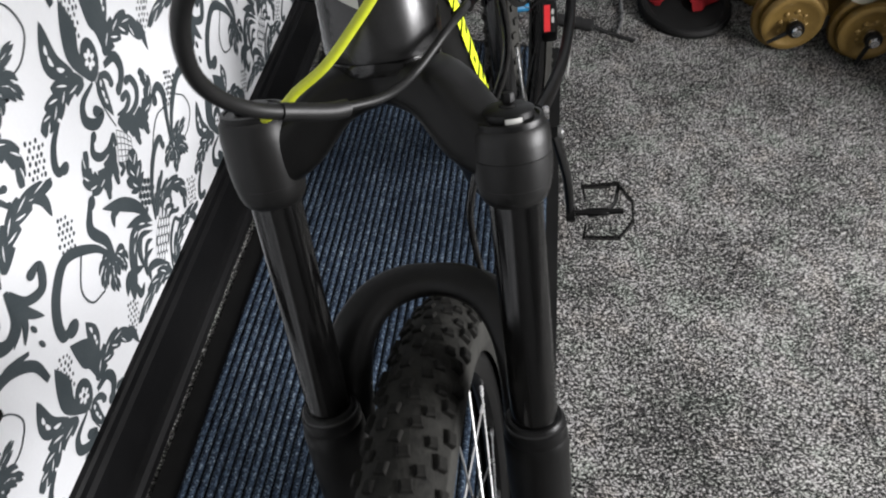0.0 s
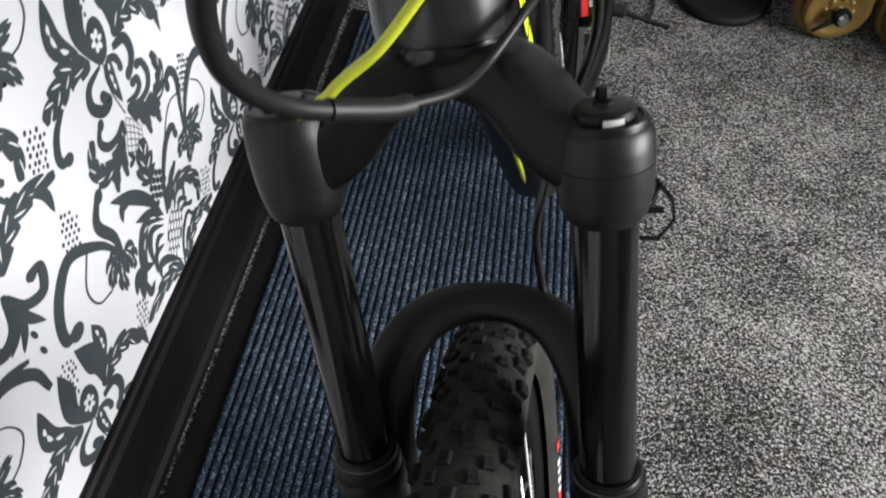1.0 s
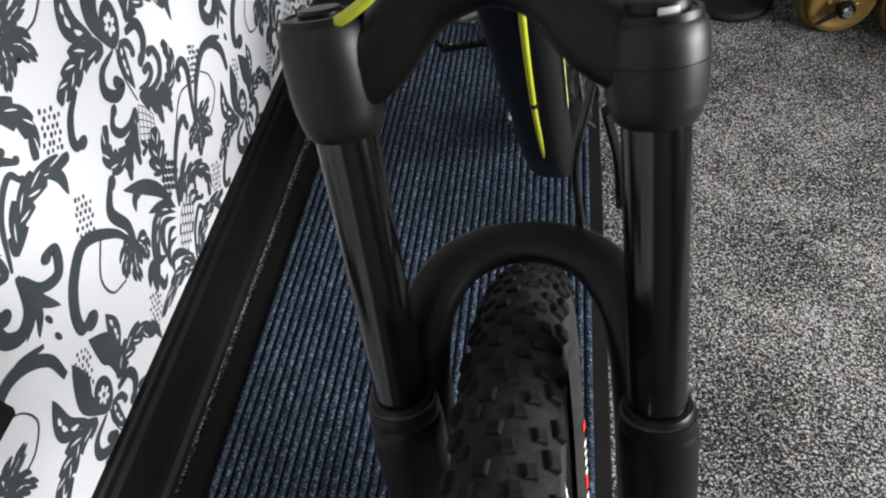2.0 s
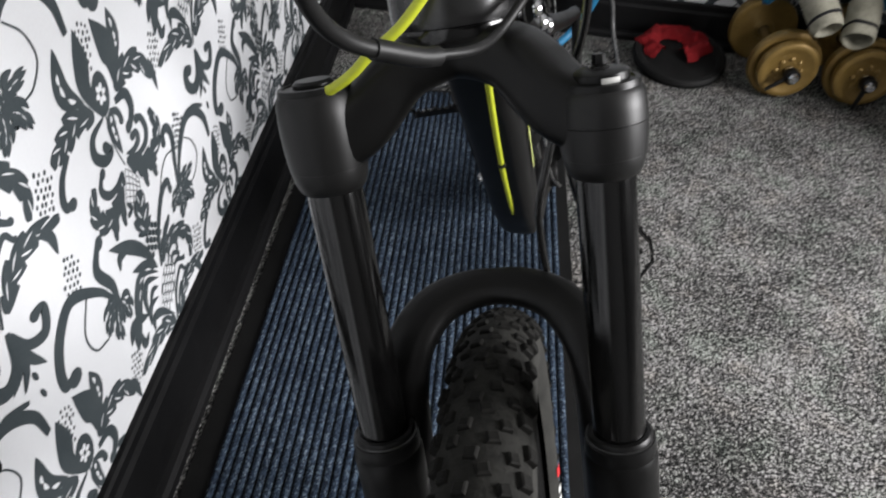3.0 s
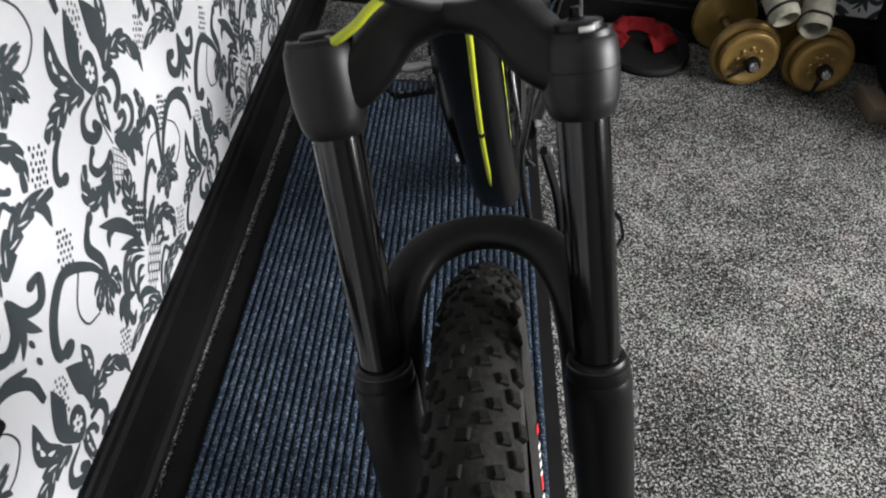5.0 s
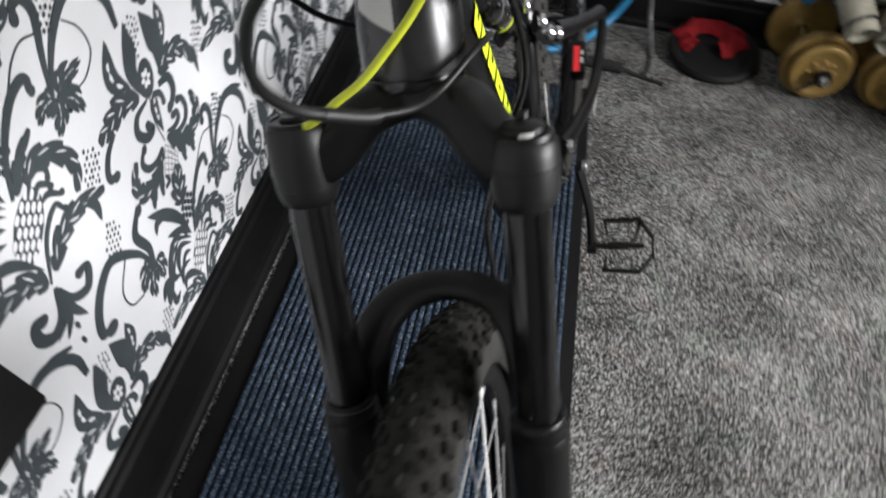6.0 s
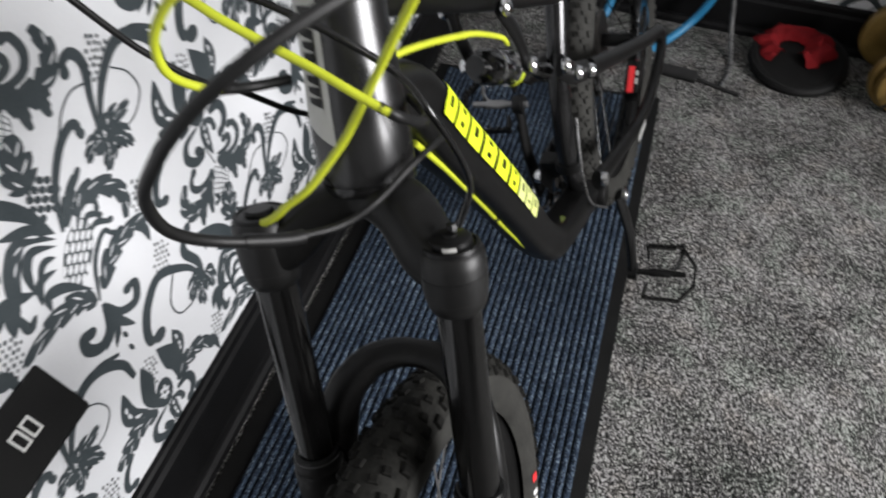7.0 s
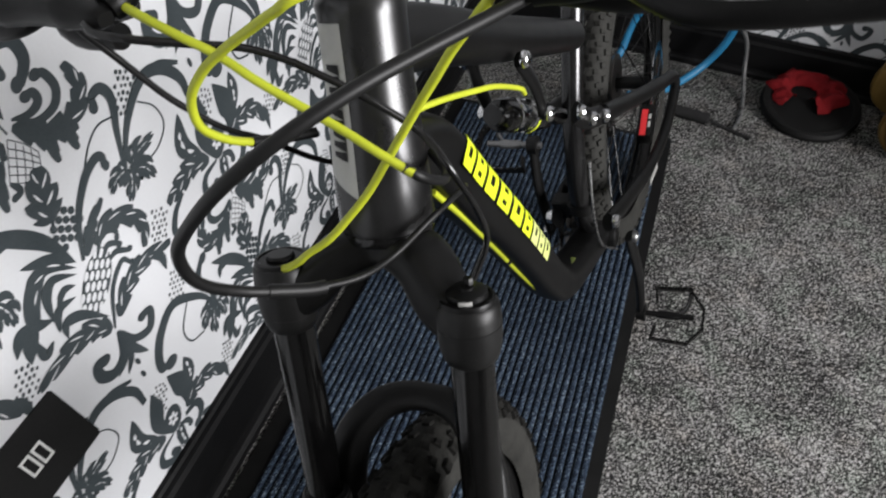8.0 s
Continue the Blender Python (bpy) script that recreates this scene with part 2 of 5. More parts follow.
def sweep(bm, path, radius, segs=12, flat=1.0, up=(0, 0, 1), cap=True, mat=0, square=1.0):
    """A tube along path. radius: a number, or one for each point, or a pair (across, along up)."""
    path = [Vector(p) for p in path]
    n = len(path)
    rings, side = [], None
    for i, p in enumerate(path):
        d = (path[min(i + 1, n - 1)] - path[max(i - 1, 0)]).normalized()
        if side is None:
            side = d.cross(Vector(up))
            if side.length < 1e-4:
                side = d.cross(Vector((1, 0, 0.01)))
        side = (side - d * side.dot(d)).normalized()
        top = side.cross(d).normalized()
        r = radius[i] if isinstance(radius, list) else radius
        ra, rb = r if isinstance(r, tuple) else (r, r * flat)
        rings.append([bm.verts.new(p + side * ra * math.copysign(abs(math.cos(a)) ** square, math.cos(a)) + top * rb * math.copysign(abs(math.sin(a)) ** square, math.sin(a))) for a in (2 * math.pi * (k + 0.5) / segs for k in range(segs))])
    for a, b in zip(rings, rings[1:]):
        for k in range(segs):
            f = bm.faces.new((a[k], a[(k + 1) % segs], b[(k + 1) % segs], b[k]))
            f.material_index = mat
    if cap:
        for r in (rings[0], rings[-1]):
            f = bm.faces.new(r)
            f.material_index = mat
    return rings


def lathe(bm, profile, m, segs=32, mat=0, closed=False):
    """Turns (radius, height) pairs round the z axis of the pose m."""
    rings = []
    for r, h in profile:
        if r < 1e-6:
            rings.append([bm.verts.new(m @ Vector((0, 0, h)))])
        else:
            rings.append([bm.verts.new(m @ Vector((r * math.cos(2 * math.pi * k / segs), r * math.sin(2 * math.pi * k / segs), h))) for k in range(segs)])
    pairs = list(zip(rings, rings[1:])) + ([(rings[-1], rings[0])] if closed else [])
    for a, b in pairs:
        for k in range(segs):
            j = (k + 1) % segs
            q = [a[k % len(a)], a[j % len(a)], b[j % len(b)], b[k % len(b)]]
            q = list(dict.fromkeys(q))
            if len(q) > 2:
                f = bm.faces.new(q)
                f.material_index = mat
    return rings


def axis_pose(origin, direction):
    """A pose whose z axis runs along direction."""
    return Matrix.Translation(origin) @ Vector(direction).to_track_quat("Z", "Y").to_matrix().to_4x4()


def pipe(name, points, radius, mat, parent, label="", steps=8, segs=10):
    bm = bmesh.new()
    sweep(bm, spline(points, steps), radius, segs)
    return part(name, bm, mat, parent, label)


# ---- the room ----
WALL, BACK = -0.40, 2.06          # the papered wall beside the bicycle and the one behind it
ROOM_X, ROOM_Y, ROOM_Z = 2.7, -2.05, 2.4


def slab(name, lo, hi, mat, label, category, m=None):
    bm = bmesh.new()
    box(bm, lo, hi, m=m)
    return solid(name, bm, mat, label, category, "structure")


slab("floor", (WALL - 0.12, ROOM_Y - 0.12, -0.12), (ROOM_X + 0.12, 2.6, 0.0), M_CARPET, "grey speckled short-pile carpet on the floor", "carpet")
wall_west = slab("wall_west", (WALL - 0.12, ROOM_Y, 0.0), (WALL, 2.6, ROOM_Z), M_PAPER, "white wallpaper with dark grey damask print", "wall")
TURN_BACK = pose(0.2, BACK, 0, 0, 0, -6)
wall_north = slab("wall_north", (-0.598, 0.0, 0.0), (2.75, 0.12, ROOM_Z), M_PAPER, "white damask wallpaper on the end wall", "wall", TURN_BACK)
slab("wall_south", (WALL - 0.12, ROOM_Y - 0.12, 0.0), (ROOM_X + 0.12, ROOM_Y, ROOM_Z), M_DIMWALL, "unseen wall, darkened to cut bounced light", "wall")
slab("ceiling", (WALL - 0.12, ROOM_Y - 0.12, ROOM_Z), (ROOM_X + 0.12, 2.6, ROOM_Z + 0.1), M_CEILING, "unseen ceiling, greyed to cut bounced light", "ceiling")
# the east wall, with its window opening
bm = bmesh.new()
box(bm, (ROOM_X, ROOM_Y, 0), (ROOM_X + 0.12, -0.48, ROOM_Z))
box(bm, (ROOM_X, 1.02, 0), (ROOM_X + 0.12, 1.07, ROOM_Z))
# added unseen jut, set to block window light from the far corner
box(bm, (1.80, 1.07, 0), (ROOM_X + 0.12, 2.6, ROOM_Z))
box(bm, (ROOM_X, -0.48, 0), (ROOM_X + 0.12, 1.02, 0.9))
box(bm, (ROOM_X, -0.48, 2.1), (ROOM_X + 0.12, 1.02, ROOM_Z))
solid("wall_east", bm, M_DIMWALL, "unseen darkened wall round the window, with an added jut that shades the corner", "wall", "structure")


def baseboard(name, start, end, height, label):
    """A moulded board: flat face, stepped and rounded top."""
    a, b = Vector(start), Vector(end)
    d = (b - a).normalized()
    n = Vector((d.y, -d.x, 0))
    prof = [(0.0, height), (0.008, height), (0.012, height - 0.004), (0.013, height - 0.018), (0.018, height - 0.026), (0.019, height - 0.04), (0.019, 0.022), (0.028, 0.019), (0.034, 0.012), (0.036, 0.0), (0.0, 0.0)]
    bm = bmesh.new()
    rings = [[bm.verts.new(p + n * x + Vector((0, 0, z))) for x, z in prof] for p in (a, b)]
    k = len(prof)
    for i in range(k):
        bm.faces.new((rings[0][i], rings[0][(i + 1) % k], rings[1][(i + 1) % k], rings[1][i]))
    for r in rings:
        bm.faces.new(r)
    return solid(name, bm, M_BOARD, label, "baseboard", "structure", angle=25)


baseboard("baseboard_west", (WALL, ROOM_Y + 0.01, 0), (WALL, 2.11, 0), 0.145, "black painted moulded wooden baseboard under the wallpaper")
e0, e1 = TURN_BACK @ Vector((-0.57, 0, 0)), TURN_BACK @ Vector((2.5, 0, 0))
baseboard("baseboard_north", e0, e1, 0.118, "black painted wooden baseboard along the end wall")

# ---- the ribbed mat ----
door_mat = thing("runner_mat", "long blue ribbed carpet runner mat with black rubber edges", "mat")
bm = bmesh.new()
for v in box(bm, (-0.345, -0.45, 0.0005), (0.241, 1.655, 0.0035), 0.0012, 1):
    if v.co.x < 0:
        v.co.x -= 0.010 + 0.008 * (0.7 - v.co.y) / 1.1        # the strip along the wall is not cut quite true
part("backing", bm, M_EDGE, door_mat, "black rubber backing and edging")
RIBS, RIB0, RIB1 = 39, -0.318, 0.217
pitch = (RIB1 - RIB0) / RIBS
bm = bmesh.new()
prof = [(-0.4, 0.003), (-0.37, 0.007), (-0.24, 0.0098), (0.0, 0.0108), (0.24, 0.0098), (0.37, 0.007), (0.4, 0.003)]
ends = [[bm.verts.new((x * pitch, y, z)) for x, z in prof] for y in (-0.43, 1.635)]
for i in range(len(prof) - 1):
    bm.faces.new((ends[0][i], ends[0][i + 1], ends[1][i + 1], ends[1][i]))
for r in ends:
    bm.faces.new(r)
rib_mesh = finish("rib", bm, M_MAT, 70)
for i in range(RIBS):
    rib = new("rib", rib_mesh)
    rib.parent = door_mat
    rib.location.x = RIB0 + pitch * (i + 0.5)


# ---- the bicycle ----
# local axes: x across, y along the bicycle to its rear, z up in its own leaning plane
LEAN_TO_WALL, STEER, HEAD = 12.3, -0.7, radians(69.4)
bike = thing("mountain_bike", "matt black full-suspension mountain bike with yellow cables, leaning", "bicycle", m=pose(0.1925, 0, 0.0085, 0, -LEAN_TO_WALL, 0))
UP = Vector((0, math.cos(HEAD), math.sin(HEAD)))        # along the fork, upwards
FWD = Vector((0, -math.sin(HEAD), math.cos(HEAD)))      # square to it, forwards
CROWN = Vector((0.0058, 0.368, 0.835))                     # between the tops of the fork's legs
STEERER = CROWN - FWD * 0.035                           # a point of the steering axis
TURN = Matrix.Translation(STEERER) @ Matrix.Rotation(radians(STEER), 4, UP) @ Matrix.Translation(-STEERER)
RADIUS, TYRE = 0.339, 0.0335
LEG = 0.071


def fk(u, s, n=0.0):
    """A point of the steered front: across, along the fork, forwards."""
    return TURN @ (CROWN + Vector((u, 0, 0)) + UP * s + FWD * n)


def fk_pose(u, s, n=0.0):
    """Axes at a point of the front: x across, y to the rear, z along the fork."""
    m = Matrix((Vector((1, 0, 0)), -FWD, UP)).transposed().to_4x4()
    return TURN @ Matrix.Translation(CROWN + Vector((u, 0, 0)) + UP * s + FWD * n) @ m


AXLE_S = -(CROWN.z - RADIUS) / math.sin(HEAD)
AXLE = CROWN + UP * AXLE_S + Vector((-0.010, 0.020, 0))
REAR_AXLE = Vector((0, 1.365, RADIUS))
BB = Vector((0, 0.980, 0.283))


def curved_patch(bm, m, radii, a0, a1, h0, h1, skew=0.0, steps=8):
    """A thin label bent round a tapered tube: angles in degrees from its front, to the +x side."""
    cols = []
    for i in range(steps + 1):
        a = radians(a0 + (a1 - a0) * i / steps)
        col = []
        for j in range(steps + 1):
            h = h0 + (h1 - h0) * j / steps + skew * (i / steps) * (1 - j / steps)
            r = np.interp(h, [p[1] for p in radii], [p[0] for p in radii]) + 0.0005
            col.append(bm.verts.new(m @ Vector((r * math.sin(a), -r * math.cos(a), h))))
        cols.append(col)
    for a, b in zip(cols, cols[1:]):
        for j in range(steps):
            bm.faces.new((a[j], b[j], b[j + 1], a[j + 1]))


# fork: stanchions, sockets of the crown, lowers with their arch
for sgn in (-1, 1):
    bm = bmesh.new()
    lathe(bm, [(0.0, -0.30), (0.0152, -0.30), (0.0152, -0.04), (0.0, -0.04)], fk_pose(sgn * LEG, 0), 40)
    part("stanchion", bm, M_GLOSS, bike, "gloss black stanchion tube")
    # the right-hand socket sits a little lower than the other
    top, low, drop = (-0.017, -0.0605, -0.004) if sgn > 0 else (-0.004, -0.056, 0.0)
    deep = top - low
    prof = [(0.0, 0.0), (0.0192, 0.0), (0.0208, 0.05), (0.0217, 0.22), (0.0219, 0.36)]
    if sgn > 0:
        prof += [(0.0215, 0.365), (0.0215, 0.375), (0.0219, 0.38)]
    prof += [(0.0217, 0.58), (0.0209, 0.75), (0.0206, 0.755), (0.0206, 0.765), (0.0196, 0.88), (0.0180, 0.965), (0.0165, 1.0), (0.0, 1.0)]
    bm = bmesh.new()
    lathe(bm, [(r, top - deep * f) for r, f in prof], fk_pose(sgn * LEG, 0), 40)
    sock = part("crown_socket", bm, M_SOCKET, bike, "matt black crown socket")
    bm = bmesh.new()
    lathe(bm, [(0.0, 0.0025), (0.0155, 0.0025), (0.0165, 0.0035), (0.0185, 0.0032), (0.0190, 0.0015), (0.0190, -0.002), (0.0, -0.002)], fk_pose(sgn * LEG, top), 32)
    part("top_cap", bm, M_PLASTIC, sock, "black plastic top cap")
    bm = bmesh.new()
    lathe(bm, [(0.0, 0.0095), (0.0042, 0.0095), (0.0048, 0.0085), (0.0122, 0.0080), (0.0138, 0.0070), (0.0140, 0.0020), (0.0, 0.0020)] if sgn > 0 else [(0.0, 0.006), (0.009, 0.006), (0.0105, 0.0045), (0.0105, 0.002), (0.0, 0.002)], fk_pose(sgn * LEG, top), 24)
    knob = part("adjuster_knob", bm, M_PLASTIC, sock, "black adjuster knob")
    if sgn > 0:
        bm = bmesh.new()
        lathe(bm, [(0.0, 0.0145), (0.0028, 0.0145), (0.0034, 0.0138), (0.0034, 0.0096), (0.0, 0.0096)], fk_pose(LEG, top, -0.004), 6)
        part("bolt_head", bm, M_PLASTIC, knob, "small black bolt head")
        # bright reflection on the knob's bevel, painted as a pale patch
        bm = bmesh.new()
        curved_patch(bm, fk_pose(LEG, top), [(0.0141, 0.0025), (0.0139, 0.0068)], 0, 36, 0.0030, 0.0058, 0, 6)
        part("pale_patch", bm, M_STICKERGLINT, knob, "small pale patch painted as a reflection on the knob")
    # wiper seal and the lower leg
    bm = bmesh.new()
    lathe(bm, [(r, h + drop) for r, h in ((0.0156, -0.2130), (0.0180, -0.2135), (0.0192, -0.2155), (0.0192, -0.2175), (0.0203, -0.2180), (0.0208, -0.2215), (0.0208, -0.2255), (0.0200, -0.2320), (0.0154, -0.2320))], fk_pose(sgn * LEG, 0), 40, closed=True)
    seal = part("wiper_seal", bm, M_PLASTIC, bike, "black rubber wiper seal")
    # the seal's crescent highlight, added as a thin paler ring
    bm = bmesh.new()
    lathe(bm, [(0.0188, -0.2158 + drop), (0.0198, -0.2164 + drop), (0.0198, -0.2172 + drop), (0.0188, -0.2178 + drop)], fk_pose(sgn * LEG, 0), 40, closed=True)
    part("seal_glint_ring", bm, M_GREYPAINT, seal, "thin grey ring added for the highlight on the seal")
    bm = bmesh.new()
    lathe(bm, [(r, h + drop) for r, h in ((0.0, -0.227), (0.0208, -0.227), (0.0217, -0.230), (0.0217, -0.240), (0.0216, -0.266), (0.0208, -0.293), (0.0198, -0.33), (0.0188, -0.44))] + [(0.0175, AXLE_S + 0.012), (0.012, AXLE_S - 0.016), (0.0, AXLE_S - 0.018)], fk_pose(sgn * LEG, 0), 32)
    part("fork_lower", bm, M_CROWN, bike, "matt black fork lower leg")
bm = bmesh.new()
arch = [(-0.0690, -0.300, -0.010), (-0.0670, -0.245, -0.018), (-0.0640, -0.207, -0.026), (-0.0570, -0.179, -0.037), (-0.0420, -0.1615, -0.053), (-0.0220, -0.1545, -0.063), (0, -0.1530, -0.066)]
arch += [(-u, s, n) for u, s, n in arch[-2::-1]]
line = spline([fk(u, s, n) for u, s, n in arch], 5)
k = len(line) - 1
sweep(bm, line, [(0.0115 + 0.009 * abs(2 * i / k - 1), 0.0088 + 0.0078 * abs(2 * i / k - 1) ** 2) for i in range(k + 1)], 16, up=UP, square=0.6)
part("fork_arch", bm, M_CROWN, bike, "matt black arch over the tyre")
bm = bmesh.new()
crown = [(-LEG, -0.031, 0.0), (-0.052, -0.0220, -0.007), (-0.030, -0.002, -0.021), (0, 0.004, -0.032), (0.030, -0.002, -0.021), (0.052, -0.0240, -0.007), (LEG, -0.033, 0.0)]
line = spline([fk(*p) for p in crown], 5)
k = len(line) - 1
sweep(bm, line, [(0.0170 + 0.006 * (1 - abs(2 * i / k - 1)), 0.0190 - 0.0045 * (1 - abs(2 * i / k - 1))) for i in range(k + 1)], 24, up=UP, square=0.62)
part("fork_crown", bm, M_CROWN, bike, "matt black bridge of the fork crown")

# head tube, headset, sticker
bm = bmesh.new()
lathe(bm, [(0.0, 0.018), (0.0322, 0.018), (0.0334, 0.022), (0.0330, 0.05), (0.0308, 0.085), (0.0288, 0.12), (0.0284, 0.158), (0.0290, 0.166), (0.0272, 0.17), (0.0, 0.17)], fk_pose(0, 0, -0.035), 48)
head_tube = part("head_tube", bm, M_GREYPAINT, bike, "satin graphite head tube")
bm = bmesh.new()
lathe(bm, [(0.0, 0.010), (0.0308, 0.010), (0.0322, 0.013), (0.0322, 0.0175), (0.0, 0.0175)], fk_pose(0, 0, -0.035), 40)
part("lower_headset_cup", bm, M_GLOSS, head_tube)
for r, h0, h1, name in ((0.0235, 0.1705, 0.1775, "upper_headset_cup"), (0.0185, 0.178, 0.188, "headset_spacer"), (0.0195, 0.1885, 0.198, "headset_spacer")):
    bm = bmesh.new()
    lathe(bm, [(0.0, h0), (r - 0.0008, h0), (r, h0 + 0.0008), (r, h1 - 0.0008), (r - 0.0008, h1), (0.0, h1)], fk_pose(0, 0, -0.035), 40)
    part(name, bm, M_ALLOY, head_tube)


HT = [(0.0330, 0.05), (0.0308, 0.085), (0.0288, 0.12), (0.0284, 0.158)]
bm = bmesh.new()
curved_patch(bm, fk_pose(0, 0, -0.035), HT, -46, 0, 0.060, 0.156, -0.014)
pale_patch = part("pale_patch", bm, M_STICKERGLINT, head_tube, "pale grey sticker with a row of dark marks")
for j in range(9):
    bm = bmesh.new()
    curved_patch(bm, fk_pose(0, 0, -0.035), [(r + 0.0006, h) for r, h in HT], -30, -9, 0.074 + 0.0068 * j, 0.0774 + 0.0068 * j, -0.003, 3)
    part("printed_bar", bm, M_PLASTIC, pale_patch)

# frame tubes
bm = bmesh.new()
hb, ht = STEERER + UP * 0.06, STEERER + UP * 0.135
DOWN = spline([hb + Vector((0, 0.005, -0.004)), (-0.001, 0.490, 0.842), (-0.002, 0.540, 0.760), (-0.005, 0.622, 0.628), (-0.008, 0.679, 0.530), (-0.010, 0.738, 0.428), (-0.008, 0.800, 0.362), BB], 6)
sweep(bm, DOWN, [(0.021 + 0.006 * min(1, i / 10), 0.0265) for i in range(43)], 28, up=(0, 1, 0), square=0.6)
down_tube = part("down_tube", bm, M_FRAME, bike, "matt black curved down tube")
bm = bmesh.new()
sweep(bm, spline([ht + Vector((0, 0.005, 0.0)), (0, 0.545, 0.905), (0, 0.70, 0.815), (0, 0.955, 0.675)], 6), [(0.020, 0.027 - 0.006 * i / 18) for i in range(19)], 20, up=(0, 1, 0))
top_tube = part("top_tube", bm, M_FRAME, bike, "matt black sloping top tube")
bm = bmesh.new()
sweep(bm, spline([BB, (0, 0.912, 0.40), (0, 0.916, 0.54), (0, 0.955, 0.65), (0, 1.005, 0.76)], 6), 0.0150, 20)
seat_tube = part("seat_tube", bm, M_SEATTUBE, bike, "satin graphite seat tube")
bm = bmesh.new()
lathe(bm, [(0.0, -0.037), (0.021, -0.037), (0.023, -0.034), (0.023, 0.034), (0.021, 0.037), (0.0, 0.037)], axis_pose(BB, (1, 0, 0)), 32)
part("bottom_bracket_shell", bm, M_FRAME, bike)
# yellow maker's marks on the down tube, as slanted bars
marked = [p for p in DOWN if 0.515 < p.z < 0.822]


def along(f):
    """A point of the marked stretch of the down tube, and the direction square to it, forwards and down."""
    g = max(0.0, min(0.9999, f)) * (len(marked) - 1)
    i = int(g)
    n = len(marked) - 1
    d0, d1 = (marked[min(j + 1, n)] - marked[max(j - 1, 0)] for j in (i, i + 1))
    d = d0.normalized().lerp(d1.normalized(), g - i).normalized()
    return marked[i].lerp(marked[i + 1], g - i), Vector((0, d.z, -d.y))


for i in range(9):
    bm = bmesh.new()
    rows = []
    for k in range(13):
        h = -0.0245 + 0.0310 * k / 12
        x = 0.0270 * (1 - (abs(h) / 0.0268) ** 3.33) ** 0.3 + 0.0015
        row = []
        for j in range(4):
            p, w = along((i + 0.055 + 0.27 * j) / 9 + 0.03 * (0.5 - k / 12))
            row.append(bm.verts.new(p + w * h + Vector((x, 0, 0))))
        rows.append(row)
    for k, (p, q2) in enumerate(zip(rows, rows[1:])):
        for j in (0, 1, 2):
            if not (j == 1 and k in ((3, 4, 8, 9) if i % 2 else (4, 5, 6, 7))):      # the marks are open in their middle
                bm.faces.new((p[j], p[j + 1], q2[j + 1], q2[j]))
    part("printed_bar", bm, M_YPRINT if i < 6 else M_PALEYELLOW, down_tube, "fluorescent yellow mark on the down tube")

# wheels
SPOKES = 32
front_knobs = []


def tyre(name, centre, axis_turn, label, singles, wide=1.0):
    """A tyre round the x axis at centre, with its knobs."""
    m = axis_turn @ Matrix.Translation(centre) @ Matrix.Rotation(radians(90), 4, "Y")
    bm = bmesh.new()
    c = RADIUS - 0.006 - TYRE
    prof = []
    for k in range(25):
        a = radians(-140 + 280 * k / 24)
        prof.append((c + TYRE * math.cos(a), TYRE * math.sin(a) * 0.98 * wide))
    lathe(bm, prof, m, 96)
    for face in bm.faces:
        mid = m.inverted() @ face.calc_center_median()
        if not singles or abs(mid.z) > TYRE * 0.86 or math.hypot(mid.x, mid.y) < c:
            face.material_index = 1
    ob = part(name, bm, [M_TYRE, M_WALLRUBBER], bike, label)
    rows = [(-56, 0.5, 0.0105, 0.0115, 0.0034), (-33, 0.0, 0.0085, 0.009, 0.0026), (-11, 0.5, 0.0095, 0.0095, 0.0024), (11, 0.0, 0.0095, 0.0095, 0.0024), (33, 0.5, 0.0085, 0.009, 0.0026), (56, 0.0, 0.0105, 0.0115, 0.0034)]
    count = 96
    joined = bmesh.new()
    for ri, (deg, phase, across, along, tall) in enumerate(rows):
        b2 = bmesh.new()
        for v in box(b2, (-across / 2, -along / 2, -0.004), (across / 2, along / 2, tall)):
            if v.co.z > 0:
                v.co.x *= 0.78
                v.co.y *= 0.78
        if singles:
            top = [e for e in b2.edges if min(v.co.z for v in e.verts) > 0]
            bmesh.ops.bevel(b2, geom=top, offset=0.0009, segments=1, affect="EDGES")
        mesh = finish("knob", b2, [M_KNOB, M_WALLRUBBER], 30)
        if not singles and abs(deg) > 20:
            for face in mesh.polygons:
                face.material_index = 1
        for k in range(count):
            a = 2 * math.pi * (k + phase) / count
            t = radians(deg + (5 if k % 2 else -4))
            rad = c + TYRE * math.cos(t)
            local = Matrix.Rotation(a, 4, "Z") @ Matrix.Translation((rad, 0, TYRE * math.sin(t) * wide)) @ Matrix.Rotation(t, 4, "Y").inverted() @ Matrix.Rotation(radians(90), 4, "Y") @ Matrix.Rotation(radians(10 if deg > 0 else -10), 4, "Z")
            whole = m @ local
            if singles and whole.translation.z > RADIUS and whole.translation.y < AXLE.y + 0.30 and len(front_knobs) < 300:
                kn = new("knob", mesh)
                kn.parent, kn.matrix_local = ob, whole
                front_knobs.append(kn)
            else:
                joined.from_mesh(mesh)
                joined.verts.ensure_lookup_table()
                for v in joined.verts[-len(mesh.vertices):]:
                    v.co = whole @ v.co
    tagged(part("tread", joined, [M_KNOB, M_WALLRUBBER], ob), kind="stuff")
    return ob


